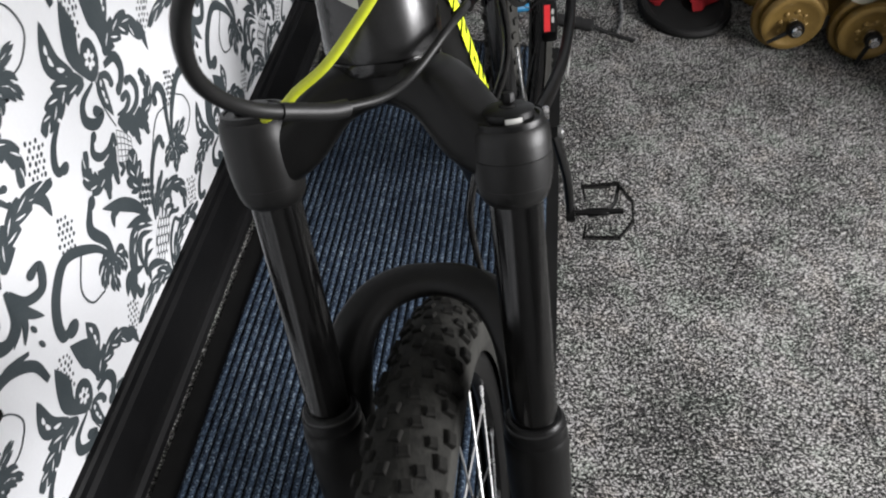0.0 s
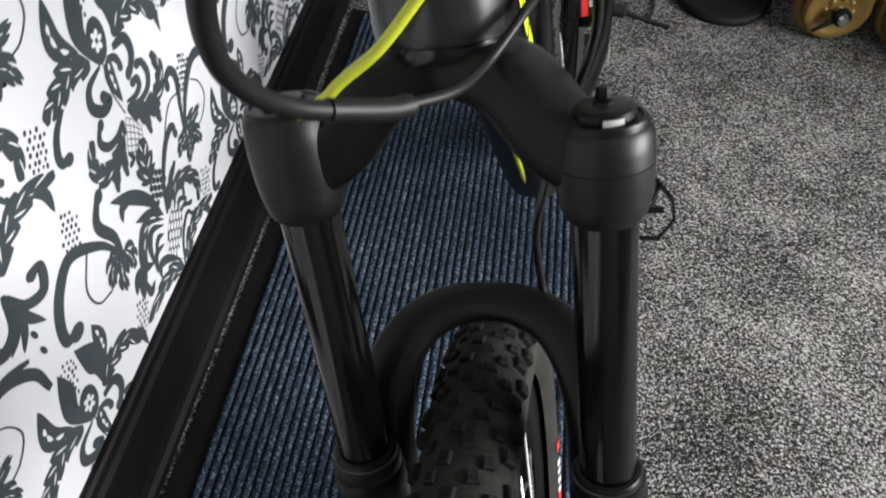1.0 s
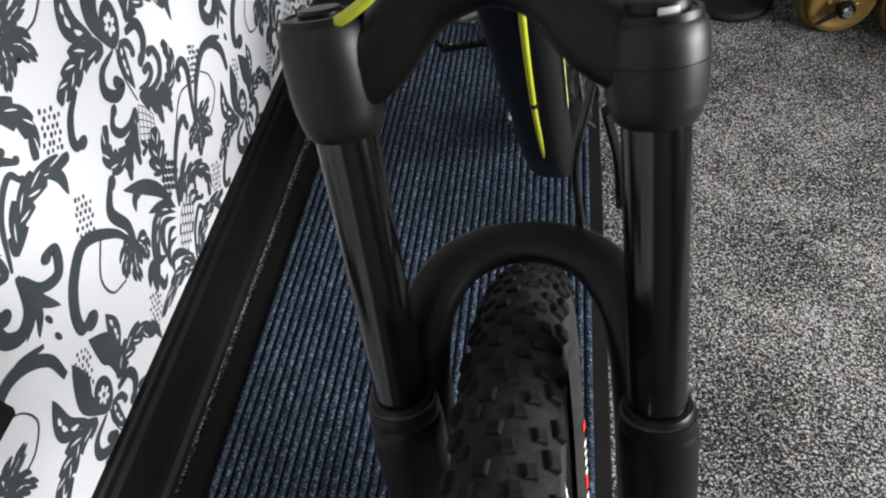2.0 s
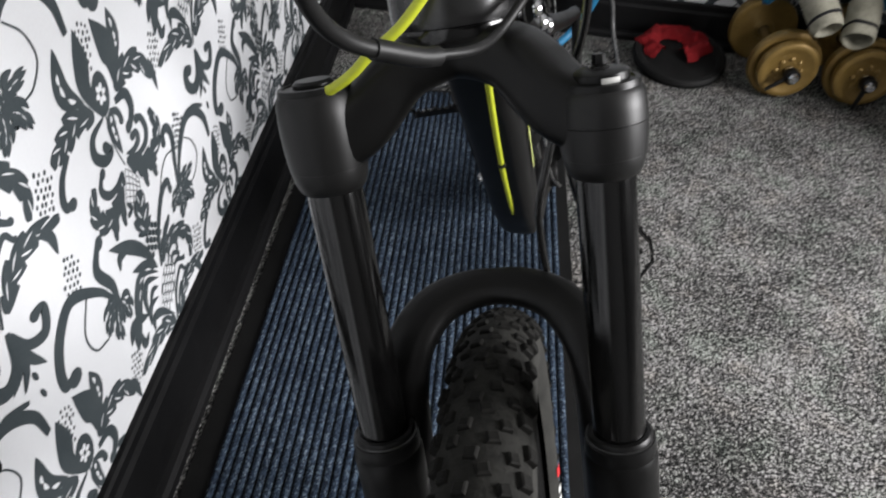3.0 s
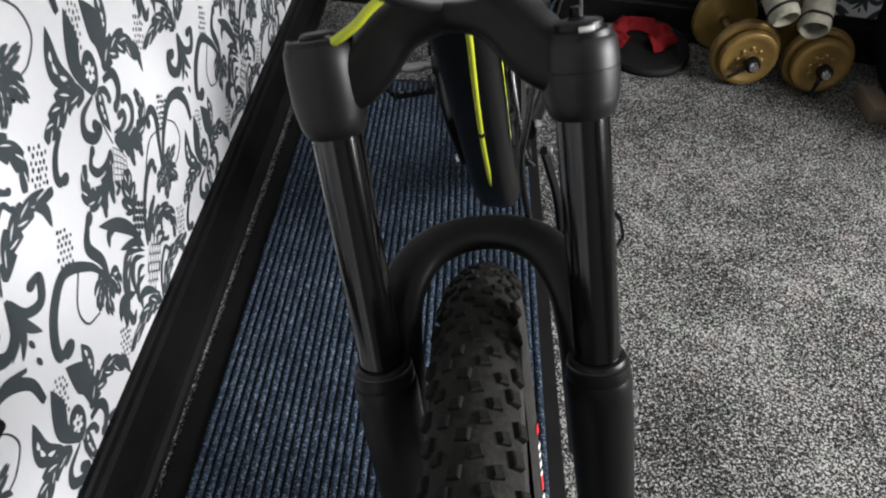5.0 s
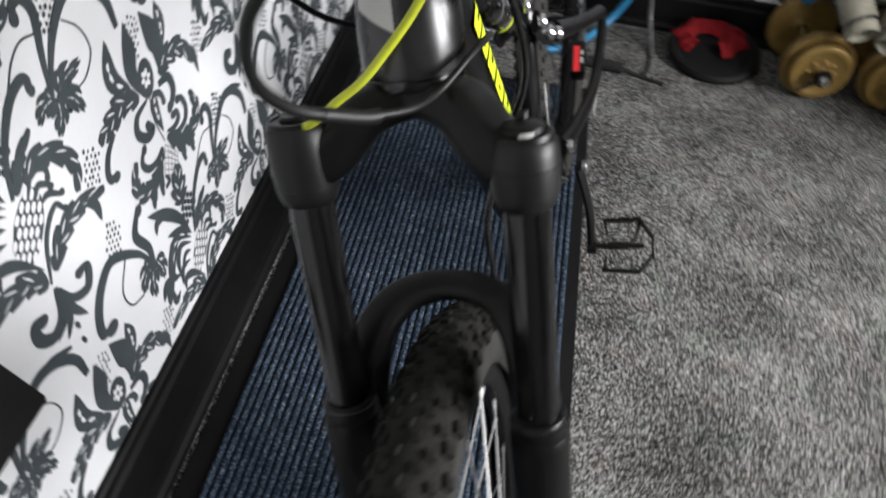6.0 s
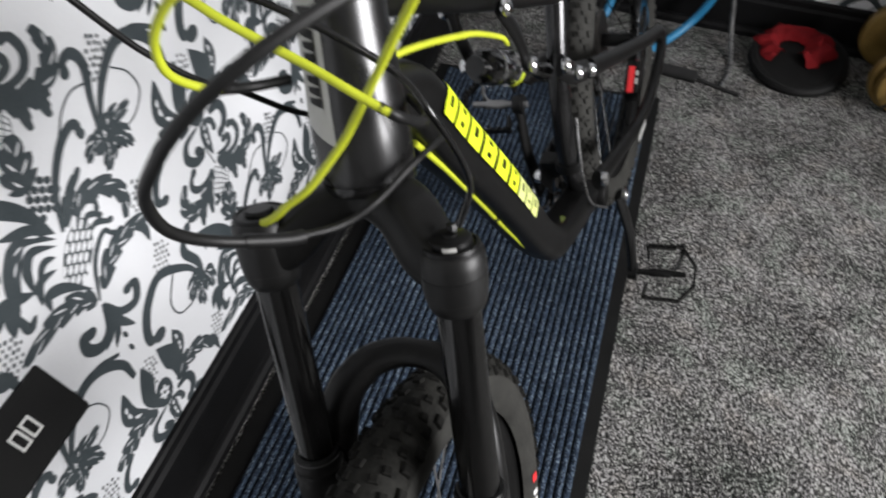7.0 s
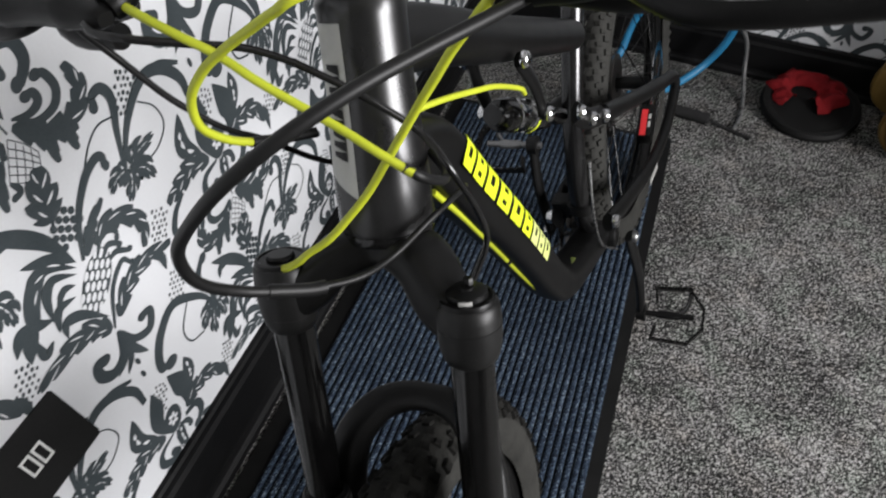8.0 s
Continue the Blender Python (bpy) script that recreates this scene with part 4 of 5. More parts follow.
for sgn in (-1, 1):
    bm = bmesh.new()
    path = [on_bar(sgn * (0.222 + 0.128 * i / 24)) for i in range(25)]
    sweep(bm, path, [0.0172 if i in (0, 1, 23, 24) else 0.0158 + 0.0009 * (i % 2) for i in range(25)], 18)
    part("grip", bm, M_FOAM, bike, "black rubber grip")
    shift, drop = (0.0, 0.002) if sgn > 0 else (-0.018, -0.012)      # the left lever sits further in and hangs lower

    def lev(x, dy, dz):
        return on_bar(sgn * (x + shift), dy, dz + drop)

    bm = bmesh.new()
    lathe(bm, [(0.0115, -0.012), (0.018, -0.012), (0.018, 0.012), (0.0115, 0.012)], axis_pose(on_bar(sgn * (0.185 + shift)), fk(1, 0, 0) - fk(0, 0, 0)), 20, closed=True)
    sweep(bm, spline([on_bar(sgn * (0.185 + shift), 0.014, -0.008), lev(0.172, 0.024, -0.034), lev(0.135, 0.024, -0.042)], 5), [0.011, 0.012, 0.0125, 0.0125, 0.012, 0.0115, 0.011, 0.0105, 0.010, 0.009, 0.008], 14)
    lever = part("brake_lever_body", bm, M_PLASTIC, bike, "black brake lever body")
    bm = bmesh.new()
    up = 0.0 if sgn > 0 else 0.020
    sweep(bm, spline([lev(0.175, 0.030, up - 0.040), lev(0.21, 0.042, up - 0.054), lev(0.27, 0.040, up - 0.054), lev(0.315, 0.040, up - 0.048)], 6), (0.0045, 0.0065), 10)
    part("lever_blade", bm, M_PLASTIC, lever)
    bm = bmesh.new()
    sweep(bm, spline([on_bar(sgn * (0.208 + shift), 0.000, -0.012), lev(0.185, 0.002, 0.9 * up - 0.040), lev(0.142, 0.006, 0.9 * up - 0.044)], 5), [0.014, 0.016, 0.018, 0.019, 0.019, 0.018, 0.016, 0.014, 0.012, 0.010, 0.008], 14)
    shifter = part("gear_shifter", bm, M_PLASTIC, bike, "black trigger shifter")
    if sgn < 0:
        # the reservoir of the brake, which reaches in towards the stem, and its cable outlets
        bm = bmesh.new()
        sweep(bm, spline([(-0.158, 0.356, 1.036), (-0.133, 0.3575, 1.0355), (-0.1114, 0.356, 1.034), (-0.0925, 0.353, 1.0305), (-0.079, 0.350, 1.0275)], 5), [(0.011, 0.009)] + [(0.0125, 0.011)] * 12 + [(0.0115, 0.0095), (0.0105, 0.009), (0.0095, 0.008), (0.009, 0.0075), (0.0085, 0.007), (0.008, 0.0065), (0.007, 0.006), (0.005, 0.004)], 16, square=0.75)
        part("reservoir", bm, M_PLASTIC, lever)
        bm = bmesh.new()
        sweep(bm, spline([(-0.080, 0.379, 1.036), (-0.080, 0.368, 1.032), (-0.083, 0.357, 1.030)], 4), [0.006, 0.007, 0.008, 0.0085, 0.009, 0.0095, 0.0095, 0.009, 0.008], 14)
        part("outlet", bm, M_PLASTIC, shifter)


# ---- wallpaper print: scrolls, leaves, a blossom, a basket and a pineapple, repeated by half drops ----
def strip(bm, centre, widths, lift):
    """A flat ribbon of changing width in the y, z plane."""
    rows = []
    n = len(centre)
    for i, p in enumerate(centre):
        d = (centre[min(i + 1, n - 1)] - centre[max(i - 1, 0)]).normalized()
        side = Vector((0, -d.z, d.y))
        rows.append([bm.verts.new(p + side * w + Vector((lift, 0, 0))) for w in widths[i]])
    for a, b in zip(rows, rows[1:]):
        for k in range(len(a) - 1):
            bm.faces.new((a[k], a[k + 1], b[k + 1], b[k]))


class Print:
    """Collects the shapes of one motif; each lies a hair's breadth over the last."""

    def __init__(self):
        self.bm, self.n, self.held = bmesh.new(), 0, 0.0

    def lift(self):
        self.n += 1
        return 0.0003 + 0.000006 * self.n

    def scroll(self, pts, w, knob=1.05, thin=0.16):
        """A tapering stem that swells in its curve and curls up in a small bulb."""
        w *= 0.95
        line = spline([(0, y, z) for y, z in pts], 9)
        k = len(line) - 1
        half = []
        for i in range(k + 1):
            t = i / k
            a = w / 2 * (thin + (1 - thin) * math.sin(math.pi * (0.04 + 0.80 * t ** 0.9)))
            half.append([-a, a])
        strip(self.bm, line, half, self.lift())
        if knob:
            d = (line[-1] - line[-3]).normalized()
            bend = (line[-1] - 2 * line[-4] + line[-7])
            side = Vector((0, -d.z, d.y))
            side = side if side.dot(bend) > 0 else -side
            c = line[-1] + side * w * 0.22
            self.blob(c.y, c.z, w * knob / 2 * 1.15, w * knob / 2, math.atan2(d.z, d.y))

    def blob(self, y, z, a, b, turn=0.0, segs=12, mat=0):
        x = self.lift() if not self.held else self.held
        c, s = math.cos(turn), math.sin(turn)
        f = self.bm.faces.new([self.bm.verts.new((x, y + a * math.cos(t) * c - b * math.sin(t) * s, z + a * math.cos(t) * s + b * math.sin(t) * c)) for t in (2 * math.pi * i / segs for i in range(segs))])
        f.material_index = mat

    def outline(self, pts, mat=0):
        x = self.held or self.lift()
        f = self.bm.faces.new([self.bm.verts.new((x, p.y, p.z)) for p in pts])
        f.material_index = mat

    def almond(self, a, b, bow, width, mat=1):
        """A thin pale slit, pointed at both ends and bowed to one side."""
        d = (b - a).normalized()
        side = Vector((0, -d.z, d.y))
        one, two = [], []
        for i in range(7):
            t = i / 6
            m = a.lerp(b, t) + side * bow * math.sin(math.pi * t)
            w = width * math.sin(math.pi * t) ** 0.8
            one.append(m + side * w)
            two.append(m - side * w)
        self.outline(one + two[5:0:-1], mat)

    def comma(self, pts, w, peak=0.45, slit=0.0):
        """A blade or lobe, thin at its root, widest at peak and pointed; slit: the width of a pale gap along it."""
        line = spline([(0, y, z) for y, z in pts], 8)
        k = len(line) - 1
        half = []
        for i in range(k + 1):
            s = i / k
            a = w / 2 * (math.sin(math.pi / 2 * s / peak) if s < peak else math.cos(math.pi / 2 * (s - peak) / (1 - peak)) ** 0.85) + 0.0002
            half.append([-a, a])
        strip(self.bm, line, half, self.lift())
        if slit:
            self.held = self.lift()
            for u, v in ((0.22, 0.42), (0.45, 0.63), (0.66, 0.80)):
                self.almond(line[int(u * k)], line[int(v * k)], w * 0.05, max(w * slit / 2, 0.0009 + 0.022 * w))
            self.held = 0.0

    def slits(self, *pts, off=0.0):
        """Short pale slits along a line, as between the lobes of a leaf."""
        line = spline([(0, y, z) for y, z in pts], 4)
        self.held = self.lift()
        for i in range(0, len(line) - 3, 4):
            d = (line[i + 3] - line[i]).normalized()
            side = Vector((0, -d.z, d.y))
            for sgn in ((-1, 1) if not off else (-1 if off < 0 else 1,)):
                self.almond(line[i], line[i + 3] + side * sgn * 0.006, 0.0006 * sgn, 0.0013)
        self.held = 0.0

    def leaf(self, pts, w, teeth=4, vein=0.07, lean=0.0):
        """An acanthus leaf: hooked lobes on both sides of a stem with a pale rib."""
        w *= 1.15 if w > 0.03 else 1.36
        line = spline([(0, y, z) for y, z in pts], 24)
        k = len(line) - 1
        if teeth:
            w = max(w, min(0.043, 0.41 * sum((a - b).length for a, b in zip(line, line[1:]))))

        def at(t, off):
            t = max(0.0, min(1.0, t))
            i = min(int(t * k), k - 1)
            p = line[i].lerp(line[i + 1], t * k - i)
            d = (line[min(i + 2, k)] - line[max(i - 1, 0)]).normalized()
            return p + Vector((0, -d.z, d.y)) * off

        def reach(t):
            return w / 2 * max(0.0, math.sin(math.pi * min(1.0, 0.04 + 0.94 * t) ** 0.85)) ** 0.75

        if not teeth:
            self.outline([at(0.0, 0.0)] + [at(i / 24, -reach(i / 24)) for i in range(25)] + [at(i / 24, reach(i / 24)) for i in range(24, 0, -1)])
            return
        length = sum((a - b).length for a, b in zip(line, line[1:]))
        n = teeth
        step = 0.86 / n
        rng = random.Random(int(1e5 * abs(pts[0][0] + 2 * pts[-1][1])))
        # lobes like commas, each swelling and hooking over towards the tip
        for sgn in (-1, 1):
            for j in range(n):
                t0 = 0.01 + step * (j + 0.2 * sgn)
                far = reach(min(0.93, t0 + 1.25 * step)) * (1 + lean * sgn) * rng.uniform(0.94, 1.12)
                fat = min(step * length * 0.37, 0.52 * far + 0.0008) * rng.uniform(0.9, 1.1)
                rows, half = [], []
                for i in range(9):
                    q = i / 8
                    rows.append(at(t0 + step * (0.15 * q + 1.0 * q ** 2.6), sgn * far * math.sin(1.80 * q) * 1.04))
                    wide = fat * math.sin(math.pi * (0.12 + 0.84 * q ** 1.3)) ** 0.7
                    half.append([-wide, wide])
                strip(self.bm, rows, half, self.lift())
        # the body, the tip and the stem
        body = [0.90 * i / 16 for i in range(17)]
        self.outline([at(0.0, 0.0)] + [at(a, -0.44 * reach(a)) for a in body] + [at(a, 0.44 * reach(a)) for a in body[:0:-1]])
        rows = [at(0.72 + 0.035 * i, 0.0) for i in range(9)]
        strip(self.bm, rows, [[-a, a] for a in (w * 0.125 * math.sin(math.pi * (0.2 + 0.78 * i / 8)) for i in range(9))], self.lift())
        rows = [at(0.085 * i, 0.0) for i in range(11)]
        strip(self.bm, rows, [[-a, a] for a in (w * 0.085 * (1 - 0.06 * i) for i in range(11))], self.lift())
        self.held = self.lift()
        for i in range(3):
            self.almond(at(0.10 + 0.22 * i, 0.0), at(0.10 + 0.22 * (i + 1), 0.0), 0.0, w * vein * 0.20 * (1 - 0.2 * i) + 0.0002)
        self.held = 0.0

    def frond(self, pts, w, lobes=4, ribs=(-1, 1), deep=0.38):
        """A broad leaf: one dark shape with scalloped edges, and pale drops between its lobes along the rib."""
        line = spline([(0, y, z) for y, z in pts], 24)
        k = len(line) - 1

        def at(t, off):
            i = min(int(max(0.0, min(1.0, t)) * k), k - 1)
            d = (line[min(i + 2, k)] - line[max(i - 2, 0)]).normalized()
            return line[i].lerp(line[i + 1], t * k - i) + Vector((0, -d.z, d.y)) * off

        def edge(t, shift):
            f = (t * lobes + shift) % 1.0
            whole = w / 2 * max(0.0, math.sin(math.pi * min(1.0, 0.03 + 0.93 * t ** 0.8))) ** 0.6
            return whole * (1.0 - deep * (1.0 - f) ** 2.0) + 0.0003

        n = 16 * lobes
        strip(self.bm, [at(i / n, 0.0) for i in range(n + 1)], [[-edge(i / n, 0.0), edge(i / n, 0.4)] for i in range(n + 1)], self.lift())
        self.held = self.lift()
        for sgn in ribs:
            for j in range(lobes):
                t = (j + (0.15 if sgn < 0 else 0.45)) / lobes * 0.92
                if 0.06 < t < 0.86:
                    wide = edge(t + 0.3 / lobes, 0.5)
                    self.almond(at(t, sgn * wide * 0.08), at(min(0.98, t + 0.62 / lobes), sgn * wide * 0.62), sgn * 0.0006, 0.0006 + 0.042 * wide)
        self.held = 0.0

    def dots(self, y, z, rows=7, cols=4, step=0.0082, turn=0.5):
        self.held = self.lift()
        rng = random.Random(int(abs(y * 900 + z * 7000)))
        for i in range(rows):
            for j in range(cols - (1 if i in (0, rows - 1) else 0)):
                u, v = (j - cols / 2 + 0.5 * (i % 2)) * step + rng.uniform(-0.0012, 0.0012), (i - rows / 2) * step * 0.98 + rng.uniform(-0.001, 0.001)
                r = rng.uniform(0.0018, 0.0026)
                self.blob(y + u * math.cos(turn) + v * math.sin(turn), z - u * math.sin(turn) + v * math.cos(turn), r, r * 1.35, -turn, 7)
        self.held = 0.0

    def line(self, pts, w):
        line = spline([(0, y, z) for y, z in pts], 6)
        strip(self.bm, line, [[-w / 2, w / 2]] * len(line), self.lift())


def damask():
    p = Print()
    # blossom and its leaves
    p.blob(0.0, 0.0, 0.019, 0.027, -0.2, 18)
    p.held = p.lift()
    for i in range(6):
        a = math.pi * i / 3
        p.blob(0.0065 * math.cos(a), 0.0085 * math.sin(a), 0.0052, 0.0036, a, 8, 1)
    p.held = 0.0
    p.blob(0, 0, 0.0032, 0.0036)
    # lance-shaped petals over and beside it
    p.comma([(-0.012, 0.087), (-0.017, 0.051), (-0.025, 0.021), (-0.010, -0.026)], 0.030, 0.40)
    p.comma([(0.024, 0.081), (0.039, 0.044), (0.045, 0.019), (0.034, -0.016)], 0.040, 0.45)
    p.comma([(0.064, 0.075), (0.064, 0.041), (0.057, 0.013)], 0.024, 0.42, slit=0.2)
    p.comma([(-0.036, 0.010), (-0.065, 0.040), (-0.056, 0.088)], 0.029, 0.50, slit=0.2)
    p.dots(-0.001, 0.060, 8, 4, 0.0078)
    # the leaf on one side, with its drooping tip
    p.frond([(0.030, -0.014), (0.064, -0.004), (0.100, -0.014), (0.124, -0.050)], 0.036, 4)
    p.comma([(0.104, -0.022), (0.126, -0.040), (0.130, -0.076)], 0.016, 0.42)
    # the leaf on the other side, and its stalk
    p.frond([(-0.026, -0.012), (-0.064, 0.004), (-0.096, -0.002), (-0.126, -0.010)], 0.039, 4)
    p.scroll([(-0.095, -0.016), (-0.118, -0.030), (-0.131, -0.049), (-0.130, -0.062), (-0.119, -0.063)], 0.013, 1.25, 0.5)
    # curls and the bud beneath it
    p.scroll([(-0.012, -0.025), (-0.043, -0.031), (-0.052, -0.051), (-0.036, -0.069), (-0.019, -0.068), (-0.023, -0.056)], 0.016, 1.0)
    p.scroll([(0.022, -0.024), (0.048, -0.029), (0.053, -0.052), (0.036, -0.071)], 0.016, 1.0, 0.5)
    p.comma([(0.008, -0.024), (-0.001, -0.048), (0.003, -0.088)], 0.021, 0.42, slit=0.22)
    p.scroll([(0.006, -0.027), (0.019, -0.036), (0.025, -0.050)], 0.011, 1.1, 0.5)
    p.line([(-0.005, -0.026), (-0.010, -0.060), (-0.001, -0.102)], 0.0024)
    p.dots(0.148, -0.026)
    p.dots(-0.150, -0.022, 7, 4, 0.0082)
    # basket lattice
    for i in range(6):
        f = i / 5
        p.line([(-0.004 - 0.021 * f, -0.106 - 0.039 * f), (0.009 - 0.018 * f, -0.121 - 0.036 * f), (0.019 - 0.013 * f, -0.139 - 0.028 * f)], 0.0013)
    for i in range(5):
        f = i / 4
        p.line([(-0.004 + 0.023 * f, -0.106 - 0.033 * f), (-0.015 + 0.029 * f, -0.126 - 0.027 * f), (-0.025 + 0.031 * f, -0.145 - 0.022 * f)], 0.0013)
    p.scroll([(-0.025, -0.145), (-0.019, -0.158), (-0.027, -0.163)], 0.009, 1.0, 0.4)
    # the plume on one side of the basket
    p.frond([(0.006, -0.100), (0.036, -0.129), (0.074, -0.135), (0.098, -0.112), (0.090, -0.080)], 0.032, 6, (-1,))
    p.frond([(0.022, -0.122), (0.034, -0.142), (0.036, -0.166)], 0.018, 2, ())
    p.frond([(0.044, -0.134), (0.060, -0.150), (0.064, -0.170)], 0.018, 2, ())
    p.scroll([(0.014, -0.098), (0.036, -0.112), (0.060, -0.111), (0.071, -0.095), (0.065, -0.075), (0.056, -0.074)], 0.0125, 1.1)
    p.scroll([(0.010, -0.093), (0.030, -0.100), (0.045, -0.096), (0.045, -0.085), (0.036, -0.081)], 0.012, 1.1)
    # the plume on its other side
    p.frond([(-0.012, -0.104), (-0.042, -0.132), (-0.078, -0.131), (-0.091, -0.106), (-0.076, -0.078)], 0.032, 6, (1,))
    p.frond([(-0.044, -0.130), (-0.060, -0.146), (-0.070, -0.168)], 0.019, 2, ())
    p.frond([(-0.024, -0.118), (-0.036, -0.140), (-0.042, -0.168)], 0.018, 2, ())
    p.scroll([(-0.011, -0.104), (-0.034, -0.112), (-0.054, -0.108), (-0.064, -0.092), (-0.053, -0.076)], 0.0125, 1.1)
    # the scroll beneath, with hanging leaves
    p.scroll([(-0.112, -0.240), (-0.112, -0.204), (-0.128, -0.164), (-0.108, -0.136)], 0.017)
    p.scroll([(-0.116, -0.226), (-0.140, -0.186), (-0.186, -0.150), (-0.224, -0.166), (-0.246, -0.196), (-0.250, -0.222), (-0.232, -0.226)], 0.019, 1.3)
    p.line([(-0.163, -0.172), (-0.190, -0.208), (-0.184, -0.242), (-0.156, -0.254)], 0.0032)
    p.leaf([(-0.118, -0.226), (-0.140, -0.234), (-0.156, -0.254)], 0.020, 3, 0.14)
    p.leaf([(-0.114, -0.232), (-0.128, -0.256), (-0.134, -0.286)], 0.024, 3, 0.14)
    p.leaf([(-0.108, -0.234), (-0.100, -0.258), (-0.104, -0.278)], 0.020, 3, 0.14)
    p.dots(-0.165, -0.128)
    # the pineapple
    p.blob(-0.272, -0.004, 0.023, 0.044, -0.72, 18)
    p.held = p.lift()
    for i in range(6):
        for j in range(5):
            u, v = (j - 2) * 0.0092 + (0.004 if i % 2 else -0.001), 0.036 - 0.0135 * i
            if (u / 0.0235) ** 2 + (v / 0.046) ** 2 < 0.9:
                p.blob(-0.272 + 0.75 * u + 0.66 * v, -0.004 - 0.66 * u + 0.75 * v, 0.0036, 0.0066, -0.72, 8, 1)
    p.held = 0.0
    # long leaves and the frond on one side
    p.comma([(-0.282, 0.042), (-0.299, 0.089), (-0.328, 0.127), (-0.368, 0.160)], 0.0205, 0.6)
    p.comma([(-0.329, 0.126), (-0.352, 0.133), (-0.362, 0.117)], 0.014, 0.4)
    p.comma([(-0.283, 0.044), (-0.306, 0.072), (-0.341, 0.093)], 0.0145, 0.55)
    p.comma([(-0.285, 0.037), (-0.319, 0.070), (-0.345, 0.056), (-0.360, 0.025), (-0.340, 0.008)], 0.023, 0.5)
    p.comma([(-0.309, 0.066), (-0.332, 0.070), (-0.347, 0.070)], 0.016, 0.5)
    p.comma([(-0.289, 0.030), (-0.317, 0.050), (-0.334, 0.038), (-0.342, 0.005)], 0.014, 0.55)
    p.comma([(-0.297, 0.020), (-0.314, 0.027), (-0.333, 0.010)], 0.01, 0.5)
    p.comma([(-0.304, 0.007), (-0.330, 0.012), (-0.343, -0.013)], 0.012, 0.55)
    p.comma([(-0.354, 0.037), (-0.374, 0.015), (-0.389, -0.012)], 0.022, 0.5)
    p.comma([(-0.362, 0.031), (-0.382, 0.028), (-0.398, 0.010)], 0.016, 0.45)
    p.comma([(-0.372, 0.016), (-0.371, -0.019), (-0.354, -0.013)], 0.013, 0.5)
    p.comma([(-0.280, -0.060), (-0.309, -0.022), (-0.331, -0.011), (-0.339, -0.030)], 0.015, 0.5)
    # the tall stalk, its tendril and the spikes
    p.scroll([(-0.273, 0.036), (-0.254, 0.083), (-0.224, 0.117), (-0.200, 0.128), (-0.190, 0.123), (-0.192, 0.111)], 0.0135, 0.9, 0.3)
    p.line([(-0.221, 0.123), (-0.199, 0.147), (-0.177, 0.158), (-0.155, 0.154)], 0.0026)
    p.frond([(-0.266, 0.036), (-0.246, 0.062), (-0.214, 0.082)], 0.019, 3, ())
    # the plume on the other side
    p.frond([(-0.250, 0.038), (-0.222, 0.050), (-0.190, 0.030), (-0.177, 0.000), (-0.188, -0.028)], 0.029, 5, (1,))
    p.scroll([(-0.257, 0.022), (-0.237, 0.042), (-0.219, 0.034), (-0.218, 0.021)], 0.009, 1, 0.3)
    p.scroll([(-0.250, 0.014), (-0.236, 0.024), (-0.220, 0.012)], 0.009, 1.1, 0.3)
    p.scroll([(-0.243, 0.005), (-0.229, 0.006), (-0.212, -0.009)], 0.009, 1.1, 0.3)
    p.scroll([(-0.282, -0.083), (-0.259, -0.034), (-0.229, -0.012), (-0.217, -0.027)], 0.0085, 0.9, 0.3)
    # stems, leaves and curls at the foot
    p.frond([(-0.286, -0.080), (-0.306, -0.054), (-0.344, -0.044), (-0.400, -0.050)], 0.034, 4)
    p.scroll([(-0.280, -0.091), (-0.291, -0.128), (-0.313, -0.139), (-0.331, -0.123), (-0.329, -0.103), (-0.316, -0.103)], 0.018, 1, 0.3)
    p.frond([(-0.268, -0.076), (-0.238, -0.050), (-0.199, -0.043), (-0.147, -0.058)], 0.033, 4)
    p.comma([(-0.190, -0.048), (-0.172, -0.064), (-0.172, -0.090)], 0.0135, 0.5)
    p.scroll([(-0.278, -0.096), (-0.265, -0.127), (-0.238, -0.139), (-0.225, -0.116), (-0.239, -0.108)], 0.015, 1, 0.3)
    p.comma([(-0.278, -0.097), (-0.273, -0.136), (-0.256, -0.168)], 0.013, 0.5)
    p.comma([(-0.277, -0.104), (-0.281, -0.141), (-0.299, -0.165)], 0.011, 0.55)
    p.comma([(-0.280, -0.101), (-0.290, -0.135), (-0.313, -0.151)], 0.011, 0.55)
    p.slits(*[(-0.300, 0.057), (-0.322, 0.066), (-0.337, 0.057), (-0.346, 0.037)], off=-0.3)
    p.blob(-0.278, -0.163, 0.0035, 0.0075, 0.2)
    p.blob(-0.280, -0.190, 0.0035, 0.0075, 0.2)
    # the oak leaf beside the grapes
    p.frond([(-0.284, 0.108), (-0.278, 0.138), (-0.268, 0.172)], 0.048, 3)
    p.line([(-0.284, 0.100), (-0.280, 0.118)], 0.004)
    # the lyre-shaped scroll
    p.scroll([(-0.167, 0.089), (-0.156, 0.133), (-0.145, 0.172), (-0.154, 0.192), (-0.169, 0.190), (-0.169, 0.179)], 0.014, 1.0)
    p.scroll([(-0.167, 0.089), (-0.134, 0.136), (-0.095, 0.164), (-0.060, 0.158), (-0.031, 0.126), (-0.026, 0.088)], 0.017, 0)
    p.scroll([(-0.082, 0.163), (-0.060, 0.164), (-0.026, 0.146)], 0.010, 0)
    p.line([(-0.111, 0.145), (-0.089, 0.123), (-0.083, 0.093), (-0.105, 0.073), (-0.127, 0.070)], 0.0022)
    p.leaf([(-0.157, 0.085), (-0.135, 0.092), (-0.105, 0.093)], 0.020, 3, 0.1)
